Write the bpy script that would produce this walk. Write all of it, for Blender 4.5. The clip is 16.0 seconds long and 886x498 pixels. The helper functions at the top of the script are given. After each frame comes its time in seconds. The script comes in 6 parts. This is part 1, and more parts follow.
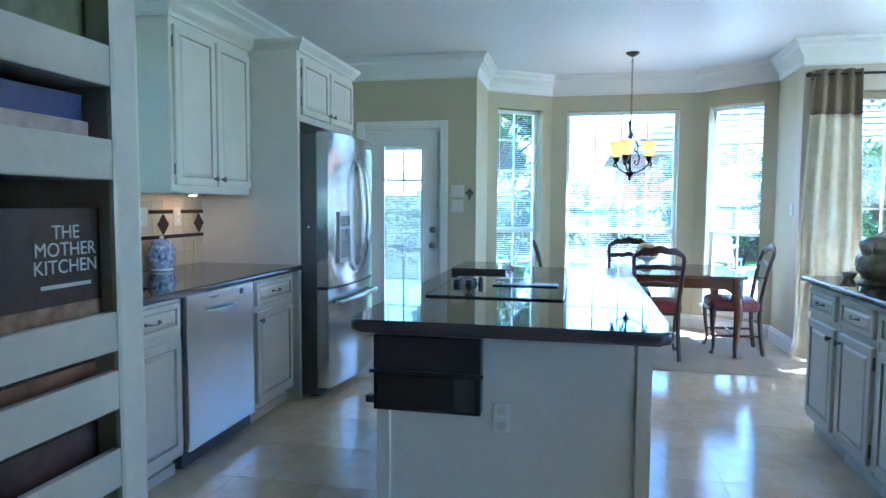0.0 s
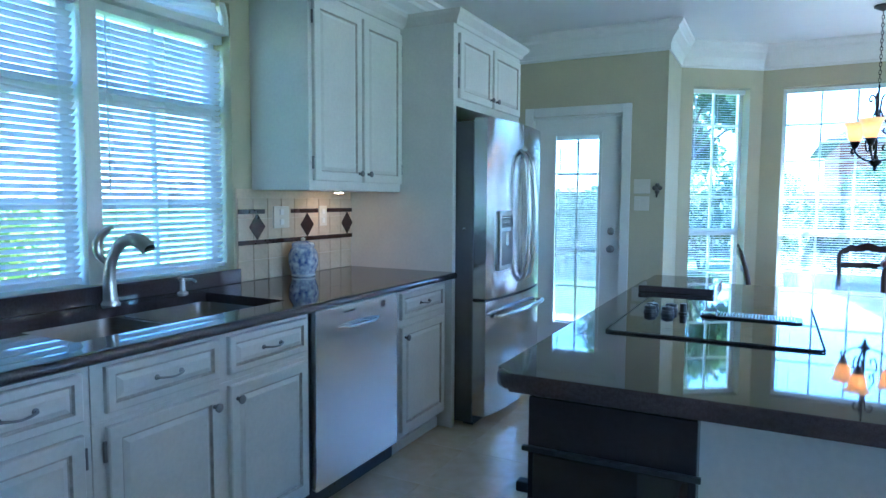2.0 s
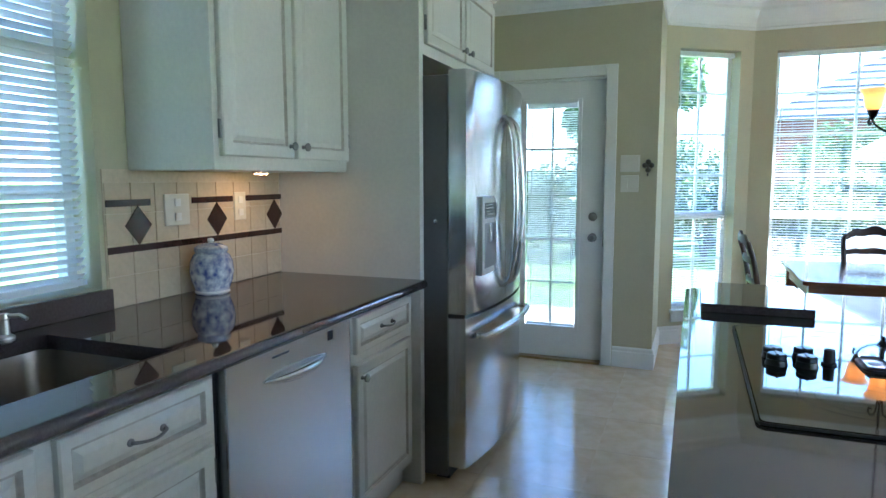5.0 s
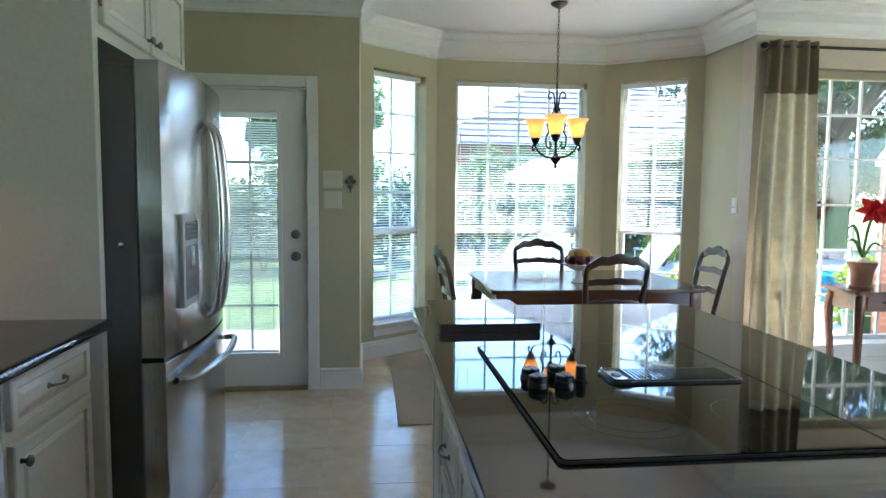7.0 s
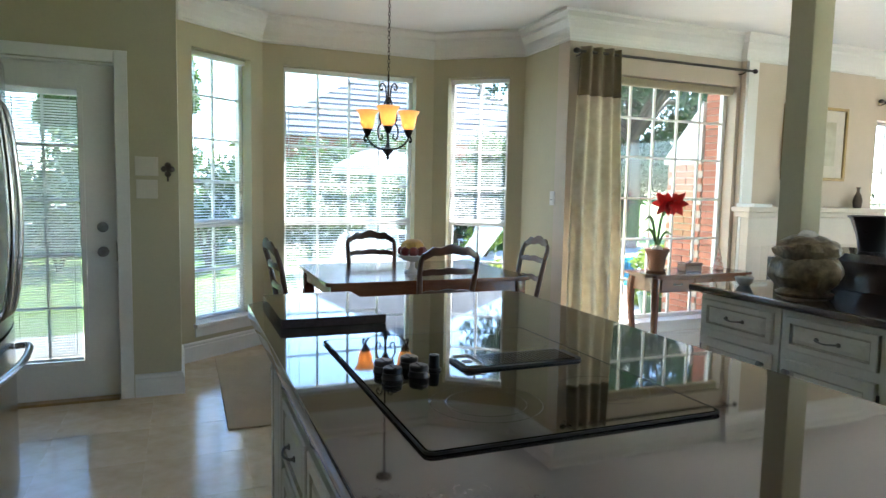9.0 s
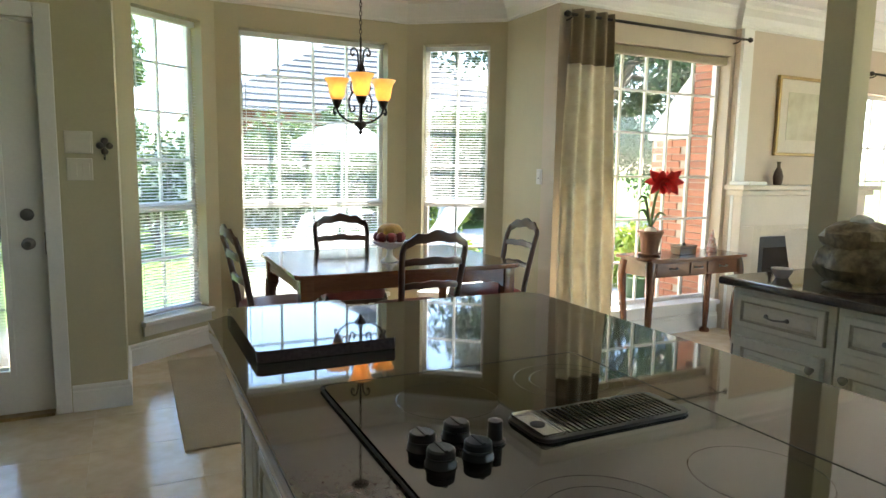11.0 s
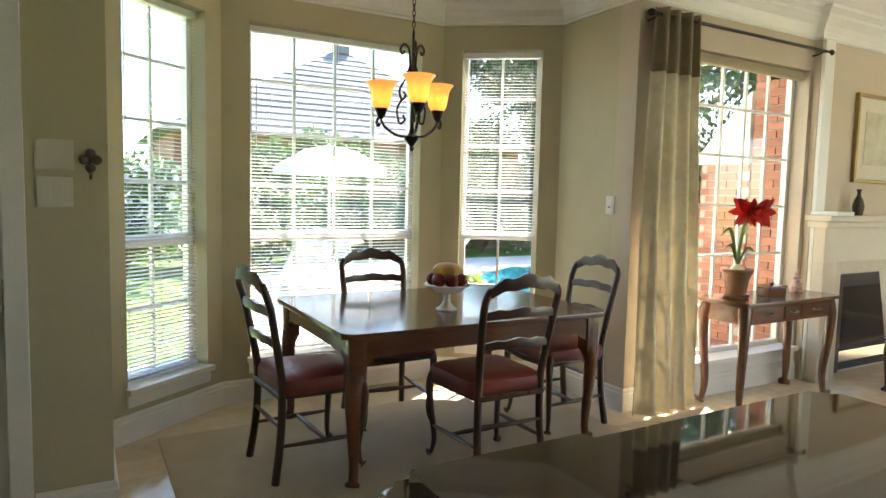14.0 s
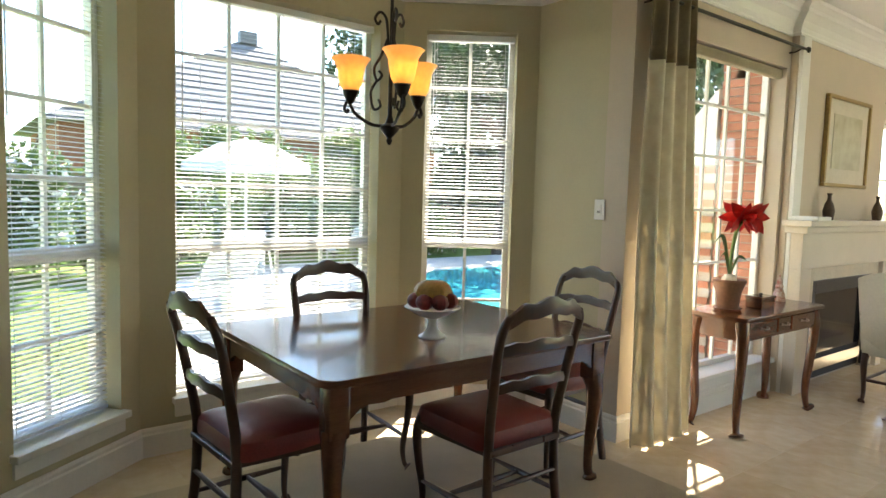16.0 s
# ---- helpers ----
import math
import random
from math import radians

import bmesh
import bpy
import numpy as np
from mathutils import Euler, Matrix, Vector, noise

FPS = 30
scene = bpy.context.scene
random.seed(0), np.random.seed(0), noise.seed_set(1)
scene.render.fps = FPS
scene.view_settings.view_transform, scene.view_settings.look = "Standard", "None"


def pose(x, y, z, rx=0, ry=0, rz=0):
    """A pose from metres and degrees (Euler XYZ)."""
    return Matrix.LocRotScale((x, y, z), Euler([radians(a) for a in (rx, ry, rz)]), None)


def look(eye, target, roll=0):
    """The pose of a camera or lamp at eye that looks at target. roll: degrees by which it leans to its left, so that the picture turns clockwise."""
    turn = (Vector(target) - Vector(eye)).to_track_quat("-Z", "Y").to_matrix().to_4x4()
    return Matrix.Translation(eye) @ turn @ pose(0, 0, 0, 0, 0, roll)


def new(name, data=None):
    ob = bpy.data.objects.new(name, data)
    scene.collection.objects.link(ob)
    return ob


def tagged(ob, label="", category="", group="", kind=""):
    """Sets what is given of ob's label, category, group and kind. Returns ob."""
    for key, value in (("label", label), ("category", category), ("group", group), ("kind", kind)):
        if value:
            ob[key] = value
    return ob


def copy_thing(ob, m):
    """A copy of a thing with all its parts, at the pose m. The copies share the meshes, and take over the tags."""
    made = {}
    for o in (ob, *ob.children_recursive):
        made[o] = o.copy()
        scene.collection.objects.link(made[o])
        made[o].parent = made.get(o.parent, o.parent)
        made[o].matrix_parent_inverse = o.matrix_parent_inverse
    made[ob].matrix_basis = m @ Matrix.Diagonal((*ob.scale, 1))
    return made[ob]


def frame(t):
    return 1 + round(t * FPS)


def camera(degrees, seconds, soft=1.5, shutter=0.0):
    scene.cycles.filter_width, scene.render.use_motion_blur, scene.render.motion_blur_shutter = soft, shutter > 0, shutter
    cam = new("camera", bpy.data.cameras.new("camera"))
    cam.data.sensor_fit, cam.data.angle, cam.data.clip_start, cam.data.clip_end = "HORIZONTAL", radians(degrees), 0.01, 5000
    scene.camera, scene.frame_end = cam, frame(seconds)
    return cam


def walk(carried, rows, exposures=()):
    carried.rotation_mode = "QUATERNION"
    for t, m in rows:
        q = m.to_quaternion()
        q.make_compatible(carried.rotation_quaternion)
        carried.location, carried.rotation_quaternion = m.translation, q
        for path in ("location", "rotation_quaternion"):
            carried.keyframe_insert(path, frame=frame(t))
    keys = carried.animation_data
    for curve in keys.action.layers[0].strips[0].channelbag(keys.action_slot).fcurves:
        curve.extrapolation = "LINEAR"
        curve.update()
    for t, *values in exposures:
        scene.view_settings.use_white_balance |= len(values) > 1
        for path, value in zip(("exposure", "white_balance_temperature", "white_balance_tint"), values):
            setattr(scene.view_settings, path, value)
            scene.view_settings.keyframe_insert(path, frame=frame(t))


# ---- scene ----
cam = camera(69.3, 16.0)
PATH = [
    (0, (0.346, 0.737, 1.313), (-0.072, 2.688, 1.176), 0.33),
    (0.5, (0.367, 0.992, 1.326), (-0.202, 2.905, 1.187), 0.21),
    (1, (0.361, 1.133, 1.326), (-0.360, 2.993, 1.187), 0.23),
    (1.5, (0.284, 1.272, 1.318), (-0.555, 3.082, 1.179), 0.22),
    (2, (0.159, 1.400, 1.326), (-0.758, 3.171, 1.173), 0.33),
    (2.5, (0.081, 1.536, 1.325), (-0.910, 3.265, 1.160), 0.43),
    (3, (0.035, 1.709, 1.338), (-1.026, 3.394, 1.148), 0.37),
    (5.5, (-0.459, 2.269, 1.336), (-1.001, 4.182, 1.125), -0.06),
    (6, (-0.477, 2.345, 1.332), (-0.795, 4.310, 1.138), 0.14),
    (6.5, (-0.524, 2.387, 1.333), (-0.567, 4.379, 1.159), 0.31),
    (7, (-0.575, 2.410, 1.338), (-0.346, 4.390, 1.174), 0.57),
    (7.5, (-0.597, 2.428, 1.331), (-0.150, 4.371, 1.176), 0.77),
    (8, (-0.608, 2.440, 1.327), (-0.005, 4.341, 1.172), 0.89),
    (8.5, (-0.613, 2.447, 1.327), (0.082, 4.315, 1.164), 0.99),
    (9, (-0.616, 2.468, 1.325), (0.134, 4.314, 1.147), 1.14),
    (9.5, (-0.608, 2.545, 1.309), (0.178, 4.374, 1.114), 1.12),
    (10, (-0.564, 2.684, 1.315), (0.242, 4.500, 1.087), 1.07),
    (12.5, (-0.625, 3.369, 1.363), (0.315, 5.118, 1.118), 0.90),
    (13, (-0.610, 3.541, 1.306), (0.306, 5.309, 1.109), 0.80),
    (13.5, (-0.698, 3.789, 1.331), (0.254, 5.538, 1.146), 1.23),
    (14, (-0.738, 3.995, 1.322), (0.245, 5.729, 1.158), 1.29),
    (14.5, (-0.649, 4.180, 1.338), (0.336, 5.913, 1.175), 1.13),
    (15, (-0.585, 4.360, 1.341), (0.428, 6.078, 1.180), 1.24),
    (15.5, (-0.675, 4.563, 1.352), (0.455, 6.205, 1.187), 1.59),
    (16, (-0.726, 4.703, 1.333), (0.498, 6.277, 1.173), 1.63),
]
walk(cam, [(t, look(eye, target, roll)) for t, eye, target, roll in PATH], [
    (0, 3.7, 4300, 9), (0.5, 3.65, 4080, 9), (1.0, 3.62, 4060, 9), (3.2, 3.6, 4250, 9), (5.5, 3.52, 5100, 10), (7, 3.15, 5400, 10), (9, 2.96, 5700, 10), (12.5, 3.03, 6950, 11), (16, 2.66, 7000, 11),
])

# ---- world, sun, exposure ----
SUN_AZ, SUN_EL = radians(57), radians(52)
world = bpy.data.worlds.new("sky")
scene.world = world
world.use_nodes = True
wn = world.node_tree.nodes
sky = wn.new("ShaderNodeTexSky")
sky.sky_type, sky.sun_disc = "NISHITA", False
sky.sun_elevation, sky.sun_rotation = SUN_EL, SUN_AZ
sky.ozone_density, sky.dust_density = 2.5, 0.3
wn["Background"].inputs[1].default_value = 0.15
world.node_tree.links.new(sky.outputs[0], wn["Background"].inputs[0])
sun = new("sun", bpy.data.lights.new("sun", "SUN"))
sun.data.energy, sun.data.angle, sun.data.color = 5.0, radians(0.6), (1.0, 0.95, 0.87)
sun.matrix_basis = look((math.sin(SUN_AZ) * 20, 7 + math.cos(SUN_AZ) * 20, 20 * math.tan(SUN_EL)), (0, 7, 0))


# ---- materials ----
def mat(name, color, rough=0.5, metal=0.0, vary=0.08, scale=6.0, fine=60.0, bump=0.1, bump_scale=80.0, color2=None, spec=0.5, stretch=(1, 1, 1), coat=0.0, rand=0.0, trans=0.0):
    m = bpy.data.materials.new(name)
    m.use_nodes = True
    nt = m.node_tree
    n, l = nt.nodes, nt.links
    p = n["Principled BSDF"]
    p.inputs["Metallic"].default_value = metal
    p.inputs["Specular IOR Level"].default_value = spec
    p.inputs["Coat Weight"].default_value = coat
    p.inputs["Coat Roughness"].default_value = 0.08
    tc = n.new("ShaderNodeTexCoord")
    mp = n.new("ShaderNodeMapping")
    mp.inputs["Scale"].default_value = stretch
    l.new(tc.outputs["Object"], mp.inputs["Vector"])
    big, small = n.new("ShaderNodeTexNoise"), n.new("ShaderNodeTexNoise")
    big.inputs["Scale"].default_value, small.inputs["Scale"].default_value = scale, fine
    big.inputs["Detail"].default_value = 4
    l.new(mp.outputs[0], big.inputs["Vector"])
    l.new(mp.outputs[0], small.inputs["Vector"])
    ad = n.new("ShaderNodeMath")
    ad.operation = "ADD"
    l.new(big.outputs["Fac"], ad.inputs[0])
    l.new(small.outputs["Fac"], ad.inputs[1])
    half = n.new("ShaderNodeMath")
    half.operation = "MULTIPLY"
    half.inputs[1].default_value = 0.5
    l.new(ad.outputs[0], half.inputs[0])
    ramp = n.new("ShaderNodeValToRGB")
    ramp.color_ramp.elements[0].position, ramp.color_ramp.elements[1].position = 0.35, 0.65
    c2 = color2 or tuple(min(1, c * (1 + vary)) for c in color)
    c1 = color if color2 else tuple(c * (1 - vary) for c in color)
    ramp.color_ramp.elements[0].color, ramp.color_ramp.elements[1].color = (*c1, 1), (*c2, 1)
    l.new(half.outputs[0], ramp.inputs[0])
    out = ramp.outputs[0]
    if rand:
        oi, hsv = n.new("ShaderNodeObjectInfo"), n.new("ShaderNodeHueSaturation")
        mr = n.new("ShaderNodeMapRange")
        mr.inputs["To Min"].default_value, mr.inputs["To Max"].default_value = 1 - rand, 1 + rand
        l.new(oi.outputs["Random"], mr.inputs["Value"])
        l.new(mr.outputs[0], hsv.inputs["Value"])
        l.new(out, hsv.inputs["Color"])
        out = hsv.outputs[0]
    l.new(out, p.inputs["Base Color"])
    rr = n.new("ShaderNodeMapRange")
    rr.inputs["To Min"].default_value, rr.inputs["To Max"].default_value = rough * 0.8, min(1, rough * 1.2)
    l.new(small.outputs["Fac"], rr.inputs["Value"])
    l.new(rr.outputs[0], p.inputs["Roughness"])
    if bump:
        bn = n.new("ShaderNodeTexNoise")
        bn.inputs["Scale"].default_value = bump_scale
        l.new(mp.outputs[0], bn.inputs["Vector"])
        b = n.new("ShaderNodeBump")
        b.inputs["Strength"].default_value, b.inputs["Distance"].default_value = bump, 0.01
        l.new(bn.outputs["Fac"], b.inputs["Height"])
        l.new(b.outputs[0], p.inputs["Normal"])
    if trans:
        tl, mx = n.new("ShaderNodeBsdfTranslucent"), n.new("ShaderNodeMixShader")
        mx.inputs[0].default_value = trans
        l.new(out, tl.inputs[0])
        l.new(p.outputs[0], mx.inputs[1])
        l.new(tl.outputs[0], mx.inputs[2])
        l.new(mx.outputs[0], n["Material Output"].inputs[0])
    return m


def glow(name, color, strength, base=(0.8, 0.6, 0.3), trans=0.0):
    m = mat(name, base, 0.35, bump=0, trans=trans)
    p = m.node_tree.nodes["Principled BSDF"]
    p.inputs["Emission Color"].default_value, p.inputs["Emission Strength"].default_value = (*color, 1), strength
    return m


def glass_mat(name, tint=(0.96, 0.98, 0.97), mirror=1.0):
    m = bpy.data.materials.new(name)
    m.use_nodes = True
    n, l = m.node_tree.nodes, m.node_tree.links
    n.remove(n["Principled BSDF"])
    tr, gl, mx, fr = (n.new("ShaderNode" + k) for k in ("BsdfTransparent", "BsdfGlossy", "MixShader", "LayerWeight"))
    pw, ml = n.new("ShaderNodeMath"), n.new("ShaderNodeMath")
    pw.operation, ml.operation = "POWER", "MULTIPLY_ADD"
    pw.inputs[1].default_value = 5
    ml.inputs[1].default_value, ml.inputs[2].default_value = 0.6, 0.04
    tr.inputs[0].default_value = (*tint, 1)
    gl.inputs["Roughness"].default_value = 0.02
    l.new(fr.outputs["Facing"], pw.inputs[0])
    l.new(pw.outputs[0], ml.inputs[0])
    l.new(ml.outputs[0], mx.inputs[0])
    l.new(tr.outputs[0], mx.inputs[1])
    l.new(gl.outputs[0], mx.inputs[2])
    l.new(mx.outputs[0], n["Material Output"].inputs[0])
    return m


WALL = mat("sage_wall_paint", (0.50, 0.455, 0.30), 0.7, vary=0.03, bump=0.06, bump_scale=160)
LIVING = mat("cream_wall_paint", (0.56, 0.475, 0.37), 0.7, vary=0.03, bump=0.06, bump_scale=160)
TRIM = mat("white_trim_paint", (0.76, 0.75, 0.71), 0.35, vary=0.03, bump=0.03)
CEIL = mat("ceiling_paint", (0.85, 0.85, 0.83), 0.45, vary=0.02, bump=0.05, bump_scale=120)
CAB = mat("antique_white_cabinet", (0.66, 0.63, 0.56), 0.33, vary=0.05, bump=0.04, bump_scale=40)
GLAZE = mat("umber_glaze", (0.46, 0.42, 0.35), 0.45, vary=0.2)
# base colours lifted to carry the veil of glare over the dark tops
GRANITE = mat("dark_granite", (0.042, 0.031, 0.033), 0.035, scale=110, fine=420, bump=0, color2=(0.080, 0.060, 0.062), spec=1.0)
STEEL = mat("brushed_steel", (0.52, 0.52, 0.52), 0.15, 1.0, vary=0.05, scale=2, fine=300, bump=0.05, bump_scale=400, stretch=(1, 1, 0.02))
STEELH = mat("satin_steel", (0.62, 0.62, 0.62), 0.2, 1.0, vary=0.04, bump=0)
DARKSTEEL = mat("fridge_side_grey", (0.12, 0.115, 0.115), 0.4, 0.2, vary=0.06, bump=0.1, bump_scale=300)
BLACK = mat("black_plastic", (0.015, 0.015, 0.016), 0.3, vary=0.2, bump=0.02)
BLACKGLASS = mat("black_ceramic_glass", (0.016, 0.014, 0.014), 0.03, vary=0.1, bump=0, spec=0.9)
RING = mat("cooktop_ring_print", (0.022, 0.020, 0.020), 0.05, vary=0.1, bump=0)
TILE = mat("cream_travertine", (0.60, 0.465, 0.30), 0.15, vary=0.12, scale=1.8, fine=11, bump=0.015, bump_scale=5, color2=(0.72, 0.60, 0.44), rand=0.012)
GROUT = mat("beige_grout", (0.60, 0.49, 0.34), 0.6, vary=0.1)
SPLASH = mat("cream_wall_tile", (0.52, 0.415, 0.28), 0.3, vary=0.06, scale=8, bump=0.04, rand=0.03)
STRIPE = mat("oxblood_tile", (0.035, 0.013, 0.012), 0.2, vary=0.2, bump=0.02)
WOOD = mat("cherry_wood", (0.10, 0.032, 0.013), 0.2, scale=3, fine=30, bump=0.04, bump_scale=30, color2=(0.15, 0.055, 0.024), stretch=(1, 8, 8), coat=0.4)
CHAIRWOOD = mat("dark_stained_wood", (0.050, 0.019, 0.011), 0.30, scale=4, fine=14, bump=0, color2=(0.068, 0.026, 0.014), stretch=(3, 3, 1), coat=0.3)
LEATHER = mat("oxblood_leather", (0.17, 0.024, 0.020), 0.36, scale=9, fine=140, bump=0.2, bump_scale=220, color2=(0.26, 0.045, 0.035))
IRON = mat("bronze_iron", (0.028, 0.022, 0.018), 0.4, 0.6, vary=0.3, bump=0.1)
AMBER = glow("amber_glass", (1.0, 0.54, 0.15), 0.11, (0.85, 0.56, 0.25), 0.45)
BULB = glow("warm_bulb", (1.0, 0.66, 0.30), 4.5)
RUG = mat("beige_wool", (0.48, 0.39, 0.265), 0.95, scale=4, fine=300, bump=0.6, bump_scale=400, vary=0.12)
CURTAIN = mat("ivory_damask", (0.68, 0.60, 0.44), 0.75, scale=7, fine=20, bump=0.2, bump_scale=200, color2=(0.80, 0.74, 0.58), trans=0.20)
TAUPE = mat("taupe_fabric", (0.20, 0.155, 0.095), 0.7, vary=0.12, bump=0.2, bump_scale=220)
SLAT = mat("white_blind_slat", (0.80, 0.80, 0.78), 0.4, vary=0.02, bump=0, trans=0.35)
PLEAT = mat("pleated_shade_cloth", (0.70, 0.70, 0.66), 0.8, vary=0.04, bump=0.1, trans=0.5)
GLASS = glass_mat("window_glass")
PORCELAIN = mat("white_porcelain", (0.78, 0.77, 0.74), 0.15, vary=0.04, bump=0)
COBALT = mat("blue_glaze", (0.07, 0.10, 0.30), 0.15, scale=22, fine=48, bump=0, color2=(0.74, 0.74, 0.74))
DISHSTEEL = mat("bright_brushed_steel", (0.68, 0.685, 0.69), 0.24, 1.0, vary=0.04, scale=2, fine=300, bump=0.05, bump_scale=400, stretch=(1, 1, 0.02))
TERRA = mat("terracotta", (0.20, 0.10, 0.06), 0.75, vary=0.2, bump=0.2)
RED = mat("red_petal", (0.55, 0.012, 0.012), 0.5, vary=0.25, scale=20, bump=0.1)
STEM = mat("green_stem", (0.09, 0.16, 0.04), 0.5, vary=0.2)
LEAF = mat("foliage", (0.055, 0.10, 0.025), 0.5, scale=1.2, fine=6, bump=0, color2=(0.12, 0.18, 0.055), trans=0.45)
LEAF2 = mat("dark_foliage", (0.03, 0.055, 0.02), 0.5, scale=1, fine=5, bump=0, color2=(0.07, 0.11, 0.035))
LIME = mat("bright_foliage", (0.16, 0.24, 0.03), 0.5, scale=1, fine=5, bump=0, color2=(0.30, 0.36, 0.06), trans=0.4)
BLOSSOM = mat("white_blossom", (0.75, 0.74, 0.70), 0.6, vary=0.05)
BARK = mat("bark", (0.10, 0.075, 0.055), 0.9, vary=0.3, bump=0.6, bump_scale=20)
GRASS = mat("lawn", (0.09, 0.17, 0.02), 0.9, scale=2, fine=60, bump=0.6, bump_scale=60, color2=(0.16, 0.27, 0.04))
CONCRETE = mat("pale_concrete", (0.60, 0.57, 0.52), 0.85, scale=1.5, fine=40, bump=0.2, vary=0.1)
BRICK = mat("red_brick", (0.34, 0.13, 0.075), 0.85, scale=6, fine=60, bump=0.3, vary=0.2, rand=0.2)
MORTAR = mat("mortar", (0.42, 0.37, 0.31), 0.9, vary=0.1, bump=0.3)
ROOFM = mat("grey_shingle", (0.17, 0.165, 0.17), 0.9, scale=3, fine=30, vary=0.2, bump=0.4)
WATER = mat("pool_water", (0.05, 0.38, 0.42), 0.05, scale=1.5, fine=8, vary=0.1, bump=0.15, bump_scale=6)
# white cloth darkened to grey-blue: the backlit underside's shade, shared by the loungers
CANVAS = mat("shade_tinted_canvas", (0.50, 0.56, 0.60), 0.8, vary=0.05, bump=0.1)
FENCE = mat("weathered_fence", (0.20, 0.15, 0.11), 0.9, vary=0.25, bump=0.3, rand=0.15)
UPHOLSTERY = mat("cream_upholstery", (0.62, 0.57, 0.48), 0.85, vary=0.06, bump=0.2, bump_scale=200)
GILT = mat("gilt_frame", (0.35, 0.24, 0.10), 0.35, 0.6, vary=0.2)
PAINTING = mat("faded_landscape", (0.42, 0.38, 0.26), 0.6, scale=3, fine=9, bump=0, color2=(0.60, 0.58, 0.46))
PEWTER = mat("pewter", (0.22, 0.21, 0.20), 0.35, 0.9, vary=0.15, bump=0.03)
PUCK = glow("puck_lens", (1.0, 0.55, 0.20), 9.0)
MANTEL = mat("cream_mantel_paint", (0.62, 0.545, 0.44), 0.4, vary=0.04, bump=0.04)
FIREGLASS = mat("sooty_glass", (0.008, 0.007, 0.007), 0.07, vary=0.3, bump=0.01, spec=0.5)
FIREBLACK = mat("firebox_soot", (0.02, 0.018, 0.016), 0.6, vary=0.3)
STONE = mat("cream_marble", (0.62, 0.55, 0.44), 0.25, vary=0.08, bump=0.02)
PAPER = mat("book_pages", (0.70, 0.66, 0.56), 0.8, vary=0.05)
WALNUT = mat("book_cover_brown", (0.05, 0.028, 0.022), 0.35, scale=4, vary=0.3)
BLUEBK = mat("book_cover_blue", (0.06, 0.08, 0.25), 0.4, vary=0.2)
PINKBK = mat("book_cover_pale", (0.50, 0.40, 0.38), 0.45, scale=8, vary=0.25)
GREENBK = mat("book_cover_olive", (0.20, 0.22, 0.12), 0.45, scale=8, vary=0.3)
FRUIT = mat("plum_fruit", (0.20, 0.03, 0.03), 0.3, scale=9, vary=0.4)
MELON = mat("golden_melon", (0.50, 0.30, 0.08), 0.4, scale=12, vary=0.25)


# ---- building helpers ----
BASE = {}


def thing(name, label, category, base=(0, 0, 0), group="", kind=""):
    ob = new(name)
    ob.location = base
    ob.empty_display_size = 0.1
    BASE[ob.name] = Vector(base)
    return tagged(ob, label, category, group, kind)


def part(name, bm, material, parent=None, label="", smooth=False):
    """One bmesh as one mesh object under a thing or part; a list of materials fills the slots."""
    bmesh.ops.recalc_face_normals(bm, faces=bm.faces)
    base = BASE.get(parent.name, Vector()) if parent else Vector()
    if base.length:
        bmesh.ops.translate(bm, verts=bm.verts, vec=-base)
    me = bpy.data.meshes.new(name)
    bm.to_mesh(me)
    bm.free()
    for m in material if isinstance(material, (list, tuple)) else [material]:
        me.materials.append(m)
    if smooth:
        for f in me.polygons:
            f.use_smooth = True
        me.set_sharp_from_angle(angle=radians(40))
        for f in me.polygons:
            if f.area > 0.01 and abs(f.normal.z) > 0.9999:
                f.use_smooth = False
    ob = new(name, me)
    if parent:
        ob.parent = parent
        BASE[ob.name] = base
    if label:
        ob["label"] = label
    return ob


def shared(name, mesh, parent, m=None):
    ob = new(name, mesh)
    ob.parent = parent
    if m is not None:
        ob.matrix_basis = m
    return ob


def box(x, y, z, bev=0.0, bm=None, m=None):
    bm = bm or bmesh.new()
    vs = bmesh.ops.create_cube(bm, size=1)["verts"]
    for v in vs:
        v.co = Vector((x[0] + (v.co.x + 0.5) * (x[1] - x[0]), y[0] + (v.co.y + 0.5) * (y[1] - y[0]), z[0] + (v.co.z + 0.5) * (z[1] - z[0])))
    if bev:
        es = list({e for v in vs for e in v.link_edges})
        r = bmesh.ops.bevel(bm, geom=es, offset=bev, segments=2, profile=0.6, affect="EDGES")
        vs = list({v for f in r["faces"] for v in f.verts} | {v for v in vs if v.is_valid})
    if m is not None:
        bmesh.ops.transform(bm, matrix=m, verts=vs)
    return bm


def B(name, material, parent, x, y, z, bev=0.0, label=""):
    return part(name, box(x, y, z, bev), material, parent, label)


def lathe(profile, seg=24, bm=None, at=(0, 0, 0), m=None):
    """Turned shape from (radius, height) pairs."""
    bm = bm or bmesh.new()
    rings = []
    for r, z in profile:
        rings.append([bm.verts.new((at[0] + r * math.cos(2 * math.pi * i / seg), at[1] + r * math.sin(2 * math.pi * i / seg), at[2] + z)) for i in range(seg)])
    for a, b in zip(rings, rings[1:]):
        for i in range(seg):
            bm.faces.new((a[i], a[(i + 1) % seg], b[(i + 1) % seg], b[i]))
    if profile[0][0] > 1e-4:
        bm.faces.new(rings[0][::-1])
    if profile[-1][0] > 1e-4:
        bm.faces.new(rings[-1])
    vs = [v for r in rings for v in r]
    if m is not None:
        bmesh.ops.transform(bm, matrix=m, verts=vs)
    return bm


